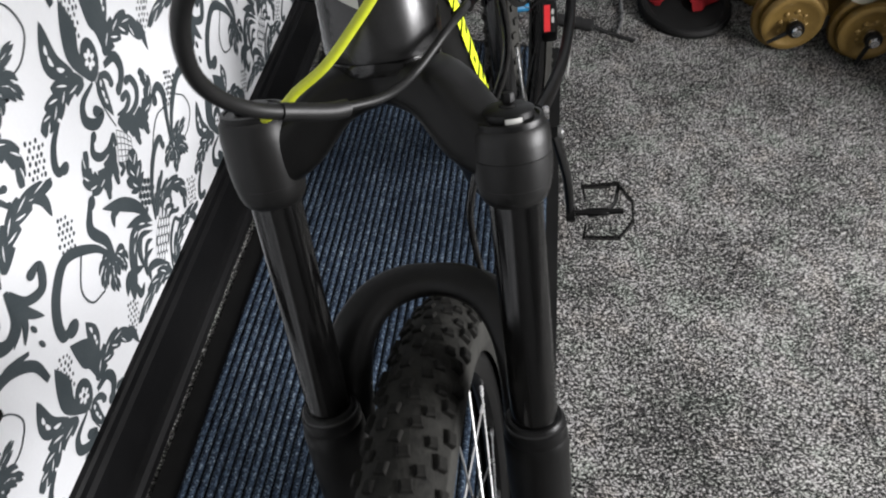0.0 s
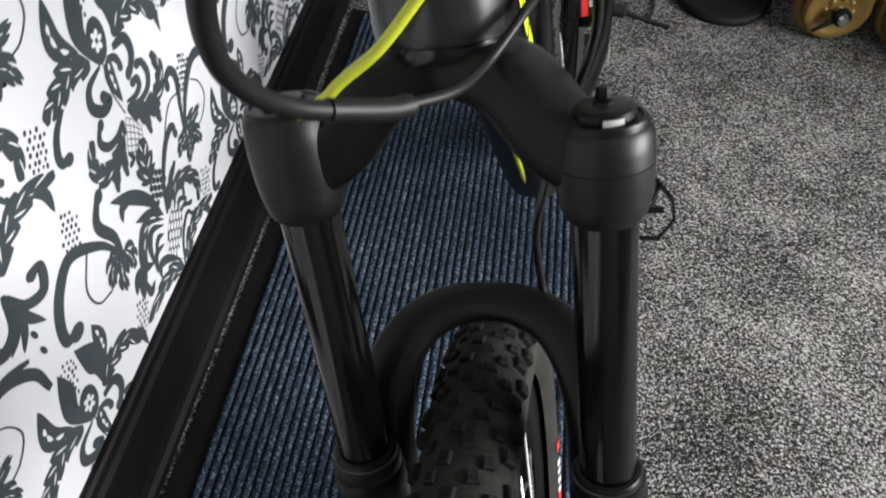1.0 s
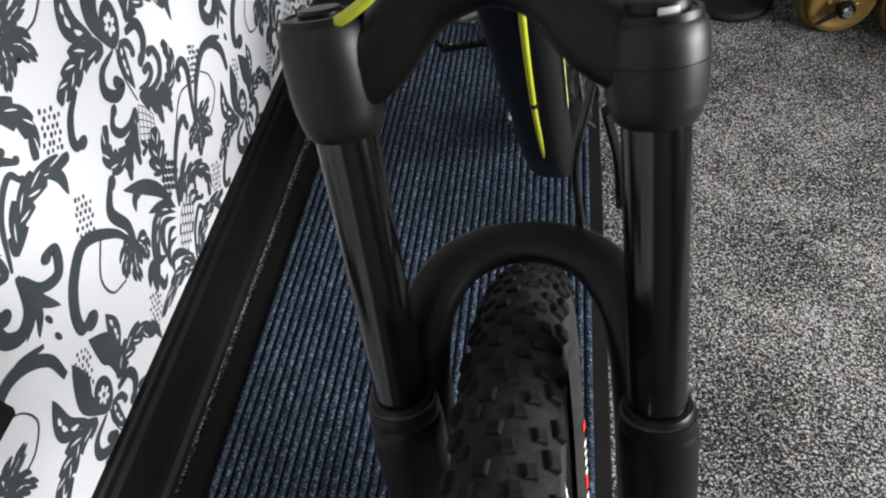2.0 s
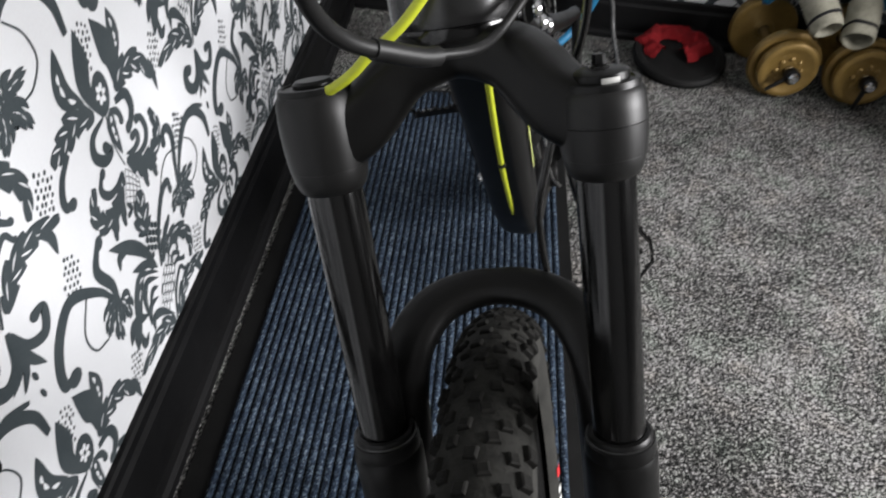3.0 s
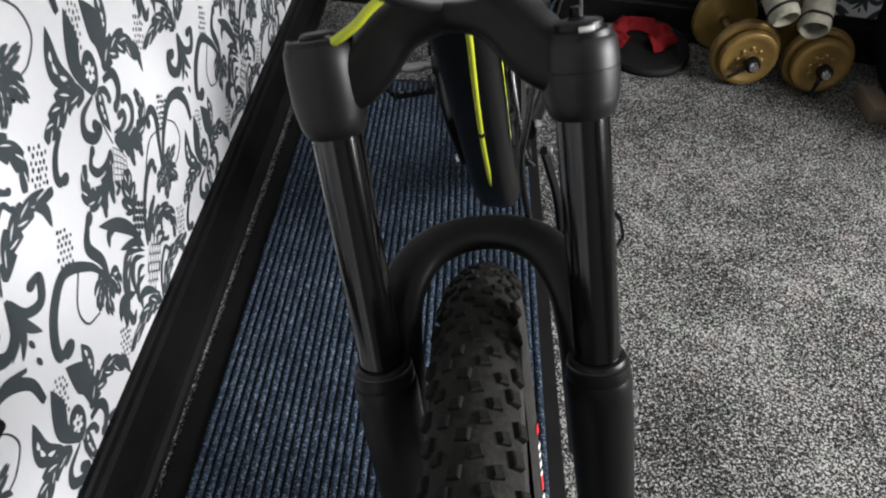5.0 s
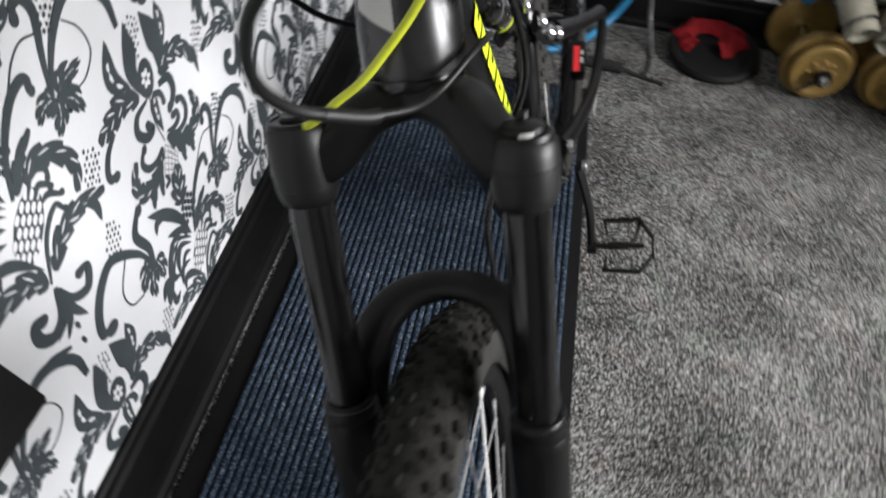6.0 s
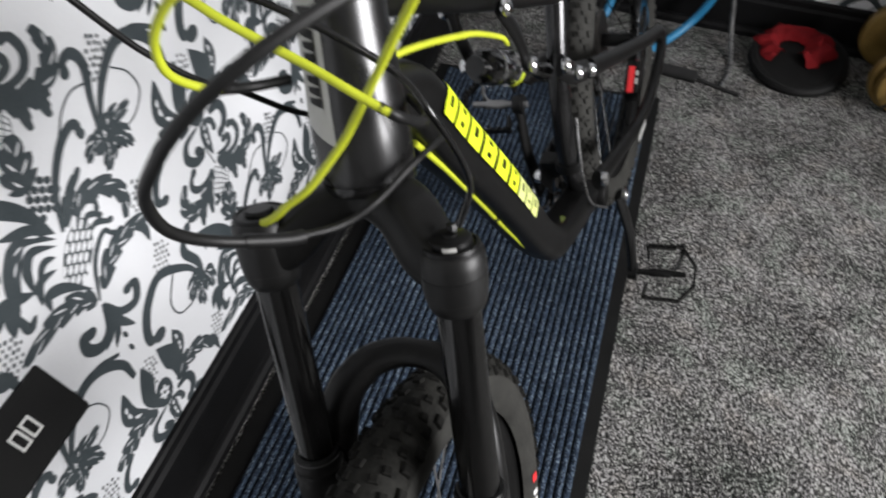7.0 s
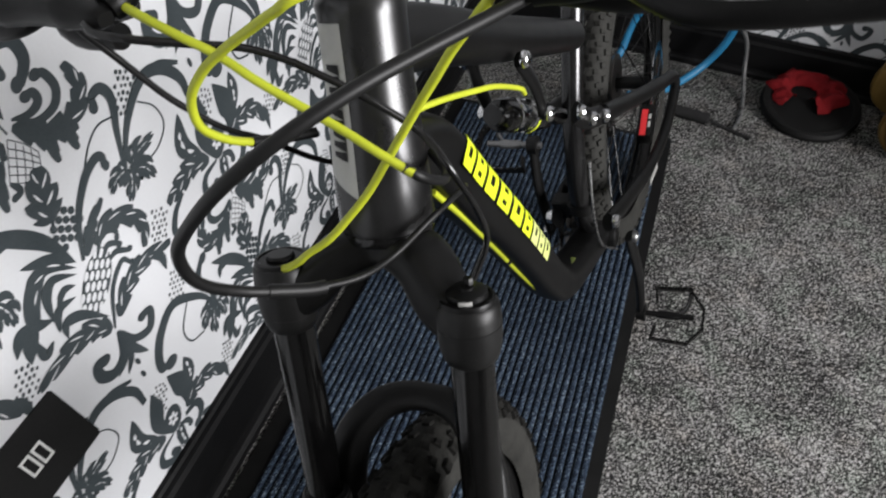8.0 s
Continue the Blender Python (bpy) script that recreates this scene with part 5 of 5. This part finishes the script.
    p.leaf([(-0.155, 0.075), (-0.138, 0.066), (-0.129, 0.041)], 0.022, 3, 0.1)
    p.leaf([(-0.161, 0.080), (-0.166, 0.062), (-0.181, 0.045)], 0.020, 3, 0.1)
    p.leaf([(-0.165, 0.085), (-0.184, 0.085), (-0.201, 0.075)], 0.018, 3, 0.1)
    # grapes
    p.held = p.lift()
    for i in range(5):
        for j in range(4):
            u, v = (j - 1.5 + 0.5 * (i % 2)) * 0.0105, (i - 2) * 0.0105
            if abs(u) + abs(v) < 0.034:
                p.blob(-0.274 + 0.75 * u + 0.66 * v, 0.089 - 0.66 * u + 0.75 * v, 0.0046, 0.0052, 0, 8)
    p.held = 0.0
    p.dots(-0.120, 0.169)
    return finish("damask_print", p.bm, [M_PRINT, M_PAPER])


print_mesh = damask()
PERIOD_Y, PERIOD_Z = 0.55, 0.645
wall_turn = TURN_BACK @ Matrix.Translation((0, -0.0002, 0)) @ Matrix.Rotation(radians(-90), 4, "Z")
for col in range(-2, 5):
    for row in range(-1, 4):
        for half in (0, 1):
            y, z = 0.737 + PERIOD_Y * (col + half / 2), 0.542 + PERIOD_Z * (row + half / 2)
            if -0.9 < y < 2.5 and -0.1 < z < 2.45:
                m = new("wallpaper_print", print_mesh)
                m.parent, m.location = wall_west, (WALL, y, z)
            if -0.9 < y < 2.2 and -0.1 < z < 1.9:
                m = new("wallpaper_print", print_mesh)
                m.parent = wall_north
                m.matrix_local = wall_turn @ Matrix.Translation((0, y - 0.05, z - 0.24))


# ---- cables of the bicycle ----
RH = on_bar(0.135, 0.024, -0.040)     # cable exit of the lever
pipe("brake_hose", [RH, (0.133, 0.379, 1.026), (0.120, 0.381, 1.012), (0.107, 0.384, 0.998), (0.093, 0.386, 0.983), (0.080, 0.387, 0.967), (0.066, 0.387, 0.950), (0.051, 0.386, 0.931), (0.036, 0.384, 0.912), (0.021, 0.378, 0.893), (0.005, 0.371, 0.877), (-0.013, 0.364, 0.861), (-0.0302, 0.3584, 0.8512), (-0.0383, 0.3564, 0.8451), (-0.0484, 0.3553, 0.8394), (-0.0584, 0.3565, 0.8346), (-0.064, 0.360, 0.830)], 0.0027, M_YELLOW, bike, "fluorescent yellow cable to the fork leg", 4)
pipe("gear_cable", [on_bar(0.155, 0.006, -0.034), (0.143, 0.392, 1.011), (0.125, 0.362, 1.013), (0.107, 0.330, 1.016), (0.090, 0.299, 1.018), (0.068, 0.273, 1.013), (0.040, 0.258, 0.998), (0.008, 0.257, 0.972), (-0.009, 0.258, 0.952), (-0.018, 0.266, 0.924), (-0.015, 0.286, 0.896), (0.004, 0.311, 0.873)], 0.0034, M_CABLE, bike, "thick black cable housing in a loop")
pipe("cable_sleeve", [(-0.009, 0.295, 0.887), (0.004, 0.311, 0.873), (0.010, 0.319, 0.868)], 0.0042, M_CABLE, bike, "black rubber cable sleeve")
pipe("gear_cable", [(0.004, 0.311, 0.873), (0.022, 0.337, 0.859), (0.031, 0.367, 0.850), (0.045, 0.396, 0.854), (0.052, 0.433, 0.847), (0.034, 0.481, 0.812)], 0.0023, M_CABLE, bike, "thin black cable housing")
pipe("gear_cable", [(-0.1292, 0.3808, 1.0440), (-0.0981, 0.3704, 1.0350), (-0.0685, 0.3590, 1.0268), (-0.048, 0.359, 1.013), (-0.029, 0.361, 0.999), (-0.011, 0.361, 0.983), (0.009, 0.361, 0.968), (0.030, 0.360, 0.954), (0.051, 0.358, 0.939), (0.068, 0.358, 0.926)], 0.0027, M_YELLOW, bike, "fluorescent yellow cable across the head tube")
pipe("cable_sleeve", [(0.063, 0.358, 0.930), (0.071, 0.362, 0.920), (0.070, 0.384, 0.900), (0.058, 0.412, 0.884), (0.036, 0.440, 0.876)], 0.0031, M_CABLE, bike, "black cable sleeve beside the head tube")
pipe("brake_hose", [on_bar(0.090, 0.012, -0.020), (0.053, 0.345, 1.038), (0.033, 0.341, 1.031), (0.014, 0.343, 1.022), (-0.006, 0.344, 1.012), (-0.026, 0.343, 1.000), (-0.043, 0.343, 0.983), (-0.051, 0.347, 0.962), (-0.051, 0.362, 0.942), (-0.048, 0.381, 0.926)], 0.0027, M_YELLOW, bike, "fluorescent yellow cable in a loop")
pipe("cable_sleeve", [(-0.049, 0.376, 0.930), (-0.043, 0.396, 0.918), (-0.028, 0.413, 0.911)], 0.0036, M_CABLE, bike, "black rubber cable sleeve")
pipe("front_brake_hose", [(-0.088, 0.344, 1.029), (-0.0821, 0.341, 1.0251), (-0.0711, 0.3432, 1.0209), (-0.0604, 0.3477, 1.0161), (-0.0407, 0.363, 1.0044), (-0.0233, 0.3756, 0.9946), (-0.0079, 0.3846, 0.9823), (0.0068, 0.3895, 0.9697), (0.0260, 0.396, 0.951), (0.052, 0.405, 0.919), (0.071, 0.397, 0.895), (0.075, 0.411, 0.848), (0.070, 0.420, 0.812), (0.056, 0.408, 0.780), (0.044, 0.390, 0.745), (0.039, 0.387, 0.724), (0.038, 0.385, 0.705), (0.039, 0.381, 0.684), (0.042, 0.376, 0.664), (0.050, 0.368, 0.635)], 0.0024, M_HOSE, bike, "glossy black front brake hose passing behind the fork")
pipe("brake_hose", [(-0.108, 0.354, 1.026), (-0.106, 0.3548, 1.0175), (-0.0995, 0.359, 1.0016), (-0.0975, 0.3675, 0.9812), (-0.0948, 0.3795, 0.9556), (-0.0875, 0.3991, 0.9223), (-0.0782, 0.4193, 0.8988), (-0.0603, 0.449, 0.8572), (-0.023, 0.481, 0.826)], 0.0022, M_CABLE, bike, "thin black brake hose")
pipe("gear_cable", [(0.012, 0.462, 0.890), (0.016, 0.484, 0.883), (0.022, 0.513, 0.871), (0.028, 0.550, 0.853), (0.028, 0.595, 0.828), (0.027, 0.655, 0.787), (0.024, 0.675, 0.768)], 0.0026, M_YELLOW, bike, "yellow cable clipped to the top tube")
pipe("gear_cable", [(0.006, 0.478, 0.806), (0.005, 0.514, 0.749), (0.001, 0.547, 0.697), (-0.004, 0.590, 0.628), (-0.008, 0.633, 0.556), (-0.011, 0.690, 0.460), (-0.013, 0.735, 0.392), (-0.0125, 0.754, 0.368), (-0.008, 0.775, 0.350), (-0.002, 0.790, 0.342)], 0.0028, M_YELLOW, bike, "yellow cable clipped under the down tube")
for x, y, z in ((-0.0065, 0.6165, 0.585), (-0.0128, 0.740, 0.386)):
    bm = bmesh.new()
    lathe(bm, [(0.0026, -0.004), (0.0044, -0.003), (0.0044, 0.003), (0.0026, 0.004)], axis_pose((x, y, z), (0, 0.52, -0.85)), 14, closed=True)
    box(bm, (-0.004, -0.003, -0.0), (0.004, 0.003, 0.012), m=axis_pose((x, y, z), (0, 0.85, 0.52)))
    part("cable_clip", bm, M_PLASTIC, bike)
pipe("brake_hose", [(-0.02, 0.470, 0.845), (-0.034, 0.52, 0.80), (-0.034, 0.66, 0.60), (-0.036, 0.75, 0.48), (-0.034, 0.80, 0.41), (-0.03, 0.87, 0.36)], 0.0022, M_CABLE, bike, "thin black hose beside the down tube")
pipe("brake_hose", [(0.022, 0.905, 0.50), (0.026, 0.885, 0.42), (0.03, 0.90, 0.34), (0.04, 0.96, 0.27)], 0.002, M_STEEL, bike, "bare steel gear cable")


# ---- dumbbells ----
def dumbbell(m, label, handle):
    ob = thing("dumbbell", label, "dumbbell", "dumbbells by the wall", m=m)
    for y0, r in ((0.0, 0.075), (0.030, 0.090), (0.215, 0.090), (0.247, 0.075)):
        bm = bmesh.new()
        mm = Matrix.Translation((0, y0, 0.090)) @ Matrix.Rotation(radians(-90), 4, "X")
        lathe(bm, [(0.014, 0.004), (0.026, 0.003), (0.028, 0.006), (r - 0.024, 0.006), (r - 0.018, 0.002), (r - 0.008, 0.0), (r - 0.002, 0.003), (r, 0.010), (r, 0.020), (r - 0.002, 0.026), (r - 0.008, 0.029), (r - 0.02, 0.027), (0.014, 0.025)], mm, 48, closed=True)
        plate = part("weight_plate", bm, M_GOLD, ob, "gold vinyl weight plate")
        if y0 in (0.0, 0.247):
            for i in range(8):
                a = 2 * math.pi * i / 8
                bm = bmesh.new()
                h = 0.0055 if y0 == 0.0 else 0.0265
                sg = -1 if y0 == 0.0 else 1
                lathe(bm, [(0, h - sg * 0.003), (0.0068, h - sg * 0.003), (0.0062, h + sg * 0.0030), (0.0035, h + sg * 0.0052), (0, h + sg * 0.0056)], mm @ Matrix.Translation((0.031 * math.cos(a), 0.031 * math.sin(a), 0)), 10)
                part("moulded_stud", bm, M_GOLD, plate)
    bm = bmesh.new()
    lathe(bm, [(0, -0.041), (0.0105, -0.041), (0.0125, -0.037), (0.0125, 0.325), (0.0115, 0.329), (0, 0.329)], Matrix.Translation((0, 0, 0.090)) @ Matrix.Rotation(radians(-90), 4, "X"), 20)
    part("bar", bm, M_CHROME, ob, "chromed steel dumbbell bar")
    for y0, turn in ((-0.022, handle), (0.296, 30)):
        bm = bmesh.new()
        mm = Matrix.Translation((0, y0, 0.090)) @ Matrix.Rotation(radians(-90), 4, "X")
        lathe(bm, [(0.0126, -0.008), (0.0195, -0.008), (0.0205, -0.004), (0.0205, 0.008), (0.0126, 0.008)], mm, 20, closed=True)
        c = Vector((math.cos(radians(turn)), 0, math.sin(radians(turn))))
        o = Vector((0, y0, 0.090))
        sweep(bm, [o + c * 0.017, o + c * 0.045 + Vector((0, -0.005, 0)), o + c * 0.068 + Vector((0, -0.008, 0))], [0.0062, 0.0056, 0.0045], 8)
        part("collar", bm, M_PLASTIC, ob, "black spring collar")
    return ob


dumbbell(pose(0.800, 1.720, 0.0, 0, 0, 3), "gold vinyl dumbbell with black collar on the carpet", 212)
second = dumbbell(pose(0.985, 1.706, 0.0, 0, 0, -2), "second gold vinyl dumbbell with black collar, folded clothes on it", 258)

# ---- folded costume on the dumbbells: two rolled cuffs, mottled body ----
garment = thing("folded_garment", "folded green mottled garment with two white rolled cuffs", "clothes")


def rumpled(bm, centre, size, seed, amp=0.16, subd=4):
    r = bmesh.ops.create_icosphere(bm, subdivisions=subd, radius=1.0)
    for v in r["verts"]:
        n = noise.fractal(v.co * 2.1 + Vector((seed, seed * 1.7, 0)), 0.8, 2.0, 4)
        k = 1 + amp * n * 2
        p = Vector((math.copysign(abs(v.co.x) ** 0.8, v.co.x), math.copysign(abs(v.co.y) ** 0.8, v.co.y), math.copysign(abs(v.co.z) ** 0.75, v.co.z)))
        v.co = Vector([centre[i] + p[i] * size[i] * k for i in range(3)])


bm = bmesh.new()
rumpled(bm, (0.91, 1.895, 0.292), (0.115, 0.075, 0.064), 3)
part("body", bm, M_CAMO, garment, "mottled green and cream cloth", angle=70)
for x, sx, seed in ((0.762, 0.040, 5), (1.045, 0.045, 8)):
    bm = bmesh.new()
    rumpled(bm, (x, 1.93, 0.268), (sx, 0.06, 0.08), seed)
    part("side_panel", bm, M_BLUETUBE, garment, "blue cloth panel", angle=70)
for c0, c1, seed in (((0.838, 1.690, 0.222), (0.798, 1.80, 0.288), 1), ((0.912, 1.690, 0.200), (0.948, 1.80, 0.258), 2)):
    bm = bmesh.new()
    mm = axis_pose(c0, Vector(c1) - Vector(c0))
    mm = mm @ Matrix.Diagonal((0.82, 0.82, 1.0, 1.0))
    lathe(bm, [(0.030, 0.10), (0.031, 0.02), (0.033, 0.004), (0.037, -0.001), (0.042, 0.003), (0.044, 0.012), (0.043, 0.03), (0.045, 0.034), (0.046, 0.10), (0.040, 0.118)], mm, 36)
    for v in bm.verts:
        v.co += Vector((1, 0.3, 1)) * 0.004 * noise.noise(v.co * 26 + Vector((seed, 0, 0)))
    cuff = part("rolled_cuff", bm, M_WHITECLOTH, garment, "off-white rolled cuff", angle=60)
    bm = bmesh.new()
    lathe(bm, [(0.0435, 0.024), (0.0458, 0.025), (0.0464, 0.030), (0.0435, 0.033)], mm, 36, closed=True)
    for v in bm.verts:
        v.co += Vector((1, 0.3, 1)) * 0.004 * noise.noise(v.co * 26 + Vector((seed, 0, 0)))
    part("trim_line", bm, M_DARKCLOTH, cuff, "black line of trim")

# ---- round black disc with a red cloth on it ----
DISC = Matrix.Translation((0.567, 1.880, 0.0)) @ Matrix.Rotation(radians(9), 4, "X") @ Matrix.Translation((0, 0, 0.0195))
disc = thing("round_disc", "round black rubber disc tilted against the baseboard", "disc")
bm = bmesh.new()
lathe(bm, [(0, 0.012), (0.098, 0.012), (0.104, 0.018), (0.118, 0.018), (0.124, 0.013), (0.126, 0.006), (0.124, 0.0), (0, 0.0)], DISC, 64)
part("disc_body", bm, M_EDGE, disc)
bm = bmesh.new()
lathe(bm, [(0.118, 0.0185), (0.1205, 0.021), (0.123, 0.0185), (0.1205, 0.016)], DISC, 64, closed=True)
part("rim_bead", bm, M_EDGE, disc)
bm = bmesh.new()
N = 46
grid = []
for i in range(N + 1):
    row = []
    for j in range(17):
        a = radians(-150 + 310 * i / N)
        r = 0.026 + 0.060 * j / 16 * (1 - 0.25 * (a < -0.9)) + 0.018 * noise.noise(Vector((math.sin(a) * 2, 4.0, math.cos(a) * 2))) * j / 16
        q3 = Vector((1.28 * r * math.sin(a), 0.92 * r * math.cos(a), 0))
        h = 0.018 + 0.020 * math.sin(math.pi * j / 16) * (1 + 0.8 * noise.noise(q3 * 38)) + 0.008 * noise.noise(q3 * 90)
        row.append(bm.verts.new(DISC @ (q3 + Vector((-0.02, 0.035, max(0.0145, h))))))
    grid.append(row)
for a, b in zip(grid, grid[1:]):
    for j in range(16):
        bm.faces.new((a[j], a[j + 1], b[j + 1], b[j]))
bmesh.ops.remove_doubles(bm, verts=bm.verts, dist=0.0002)
solid("red_cloth", bm, M_CLOTH, "crumpled bright red cloth lying on the black disc", "cloth", angle=80)

# ---- resistance band: blue tube, foam grip, strap ----
band = thing("resistance_band", "blue rubber resistance band with black foam handle, on carpet", "exercise band")
bm = bmesh.new()
sweep(bm, spline([(0.10, 1.80, 0.011), (0.17, 1.83, 0.011), (0.23, 1.90, 0.016), (0.285, 1.955, 0.05), (0.322, 1.965, 0.12), (0.333, 1.968, 0.185), (0.315, 1.975, 0.215), (0.27, 1.985, 0.215), (0.20, 1.995, 0.22), (0.12, 2.005, 0.20), (0.07, 2.01, 0.12), (0.05, 1.98, 0.03), (0.03, 1.93, 0.011)], 7), 0.0105, 14)
part("tube", bm, M_BLUETUBE, band, "blue rubber tube")
bm = bmesh.new()
lathe(bm, [(0, 0.0), (0.012, 0.0), (0.0155, 0.004), (0.0155, 0.108), (0.012, 0.112), (0, 0.112)], axis_pose((0.212, 1.768, 0.0158), (0.985, -0.16, 0)), 20)
part("foam_grip", bm, M_FOAM, band, "black foam grip")
pipe("strap", [(0.320, 1.750, 0.016), (0.36, 1.742, 0.006), (0.43, 1.716, 0.005)], 0.0048, M_FOAM, band, "black webbing strap")
pipe("strap", [(0.33, 1.966, 0.19), (0.372, 1.968, 0.13), (0.388, 1.945, 0.055), (0.402, 1.87, 0.008), (0.398, 1.79, 0.006), (0.385, 1.737, 0.006)], 0.0055, M_GREYHOSE, band, "glossy grey strap of the handle")

# ---- dark clothes and a tan board at the side ----
# only the fleece's edge is known; the armchair bulk is added to shade the corner
fleece_shade = thing("armchair", "dark fleece, built out unseen as an armchair to shade the corner", "armchair")
bm = bmesh.new()
rumpled(bm, (1.46, 1.72, 0.27), (0.25, 0.36, 0.29), 11, 0.05)
part("seat", bm, M_DARKCLOTH, fleece_shade, angle=80)
bm = bmesh.new()
rumpled(bm, (1.46, 1.90, 0.62), (0.25, 0.11, 0.42), 14, 0.05)
part("shade_back", bm, M_DARKCLOTH, fleece_shade, angle=80)
for x, seed in ((1.275, 17), (1.645, 19)):
    bm = bmesh.new()
    rumpled(bm, (x, 1.70, 0.33), (0.10, 0.36, 0.36), seed, 0.06)
    part("shade_side", bm, M_DARKCLOTH, fleece_shade, angle=80)
bm = bmesh.new()
box(bm, (1.105, 1.60, 0.0), (1.155, 1.72, 0.045), 0.006, 2)
solid("wooden_board", bm, M_TAN, "tan wooden board lying on the carpet before the dark fleece", "board")

# ---- black wall-hung case with a white emblem ----
case = thing("wall_case", "black wall-mounted case with a white double-square emblem", "case")
bm = bmesh.new()
prof = [(WALL, 0.482), (WALL + 0.004, 0.484), (WALL + 0.041, 0.414), (WALL + 0.038, 0.406), (WALL + 0.02, 0.402), (WALL, 0.402)]
ends = [[bm.verts.new((x, y, z)) for x, z in prof] for y in (-0.12, 0.346)]
for i in range(6):
    bm.faces.new((ends[0][i], ends[0][(i + 1) % 6], ends[1][(i + 1) % 6], ends[1][i]))
for r in ends:
    bm.faces.new(r)
bmesh.ops.bevel(bm, geom=[e for e in bm.edges if abs(e.verts[0].co.y - e.verts[1].co.y) < 0.001], offset=0.002, segments=2, affect="EDGES")
part("shell", bm, M_EDGE, case)
slope = Vector((0.037, 0, -0.070)).normalized()
face_n = Vector((0.070, 0, 0.037)).normalized()
start = Vector((WALL + 0.004, 0, 0.484))
for y0, y1 in ((0.264, 0.279), (0.282, 0.297)):
    for a0, a1, b0, b1 in ((0.026, 0.050, y0, y0 + 0.003), (0.026, 0.050, y1 - 0.003, y1), (0.026, 0.029, y0 + 0.003, y1 - 0.003), (0.047, 0.050, y0 + 0.003, y1 - 0.003)):
        bm = bmesh.new()
        lo = [start + slope * a + Vector((0, b, 0)) + face_n * 0.0006 for a, b in ((a0, b0), (a1, b0), (a1, b1), (a0, b1))]
        bm.faces.new([bm.verts.new(p) for p in lo])
        part("emblem_bar", bm, M_WHITE, case, "white printed line")
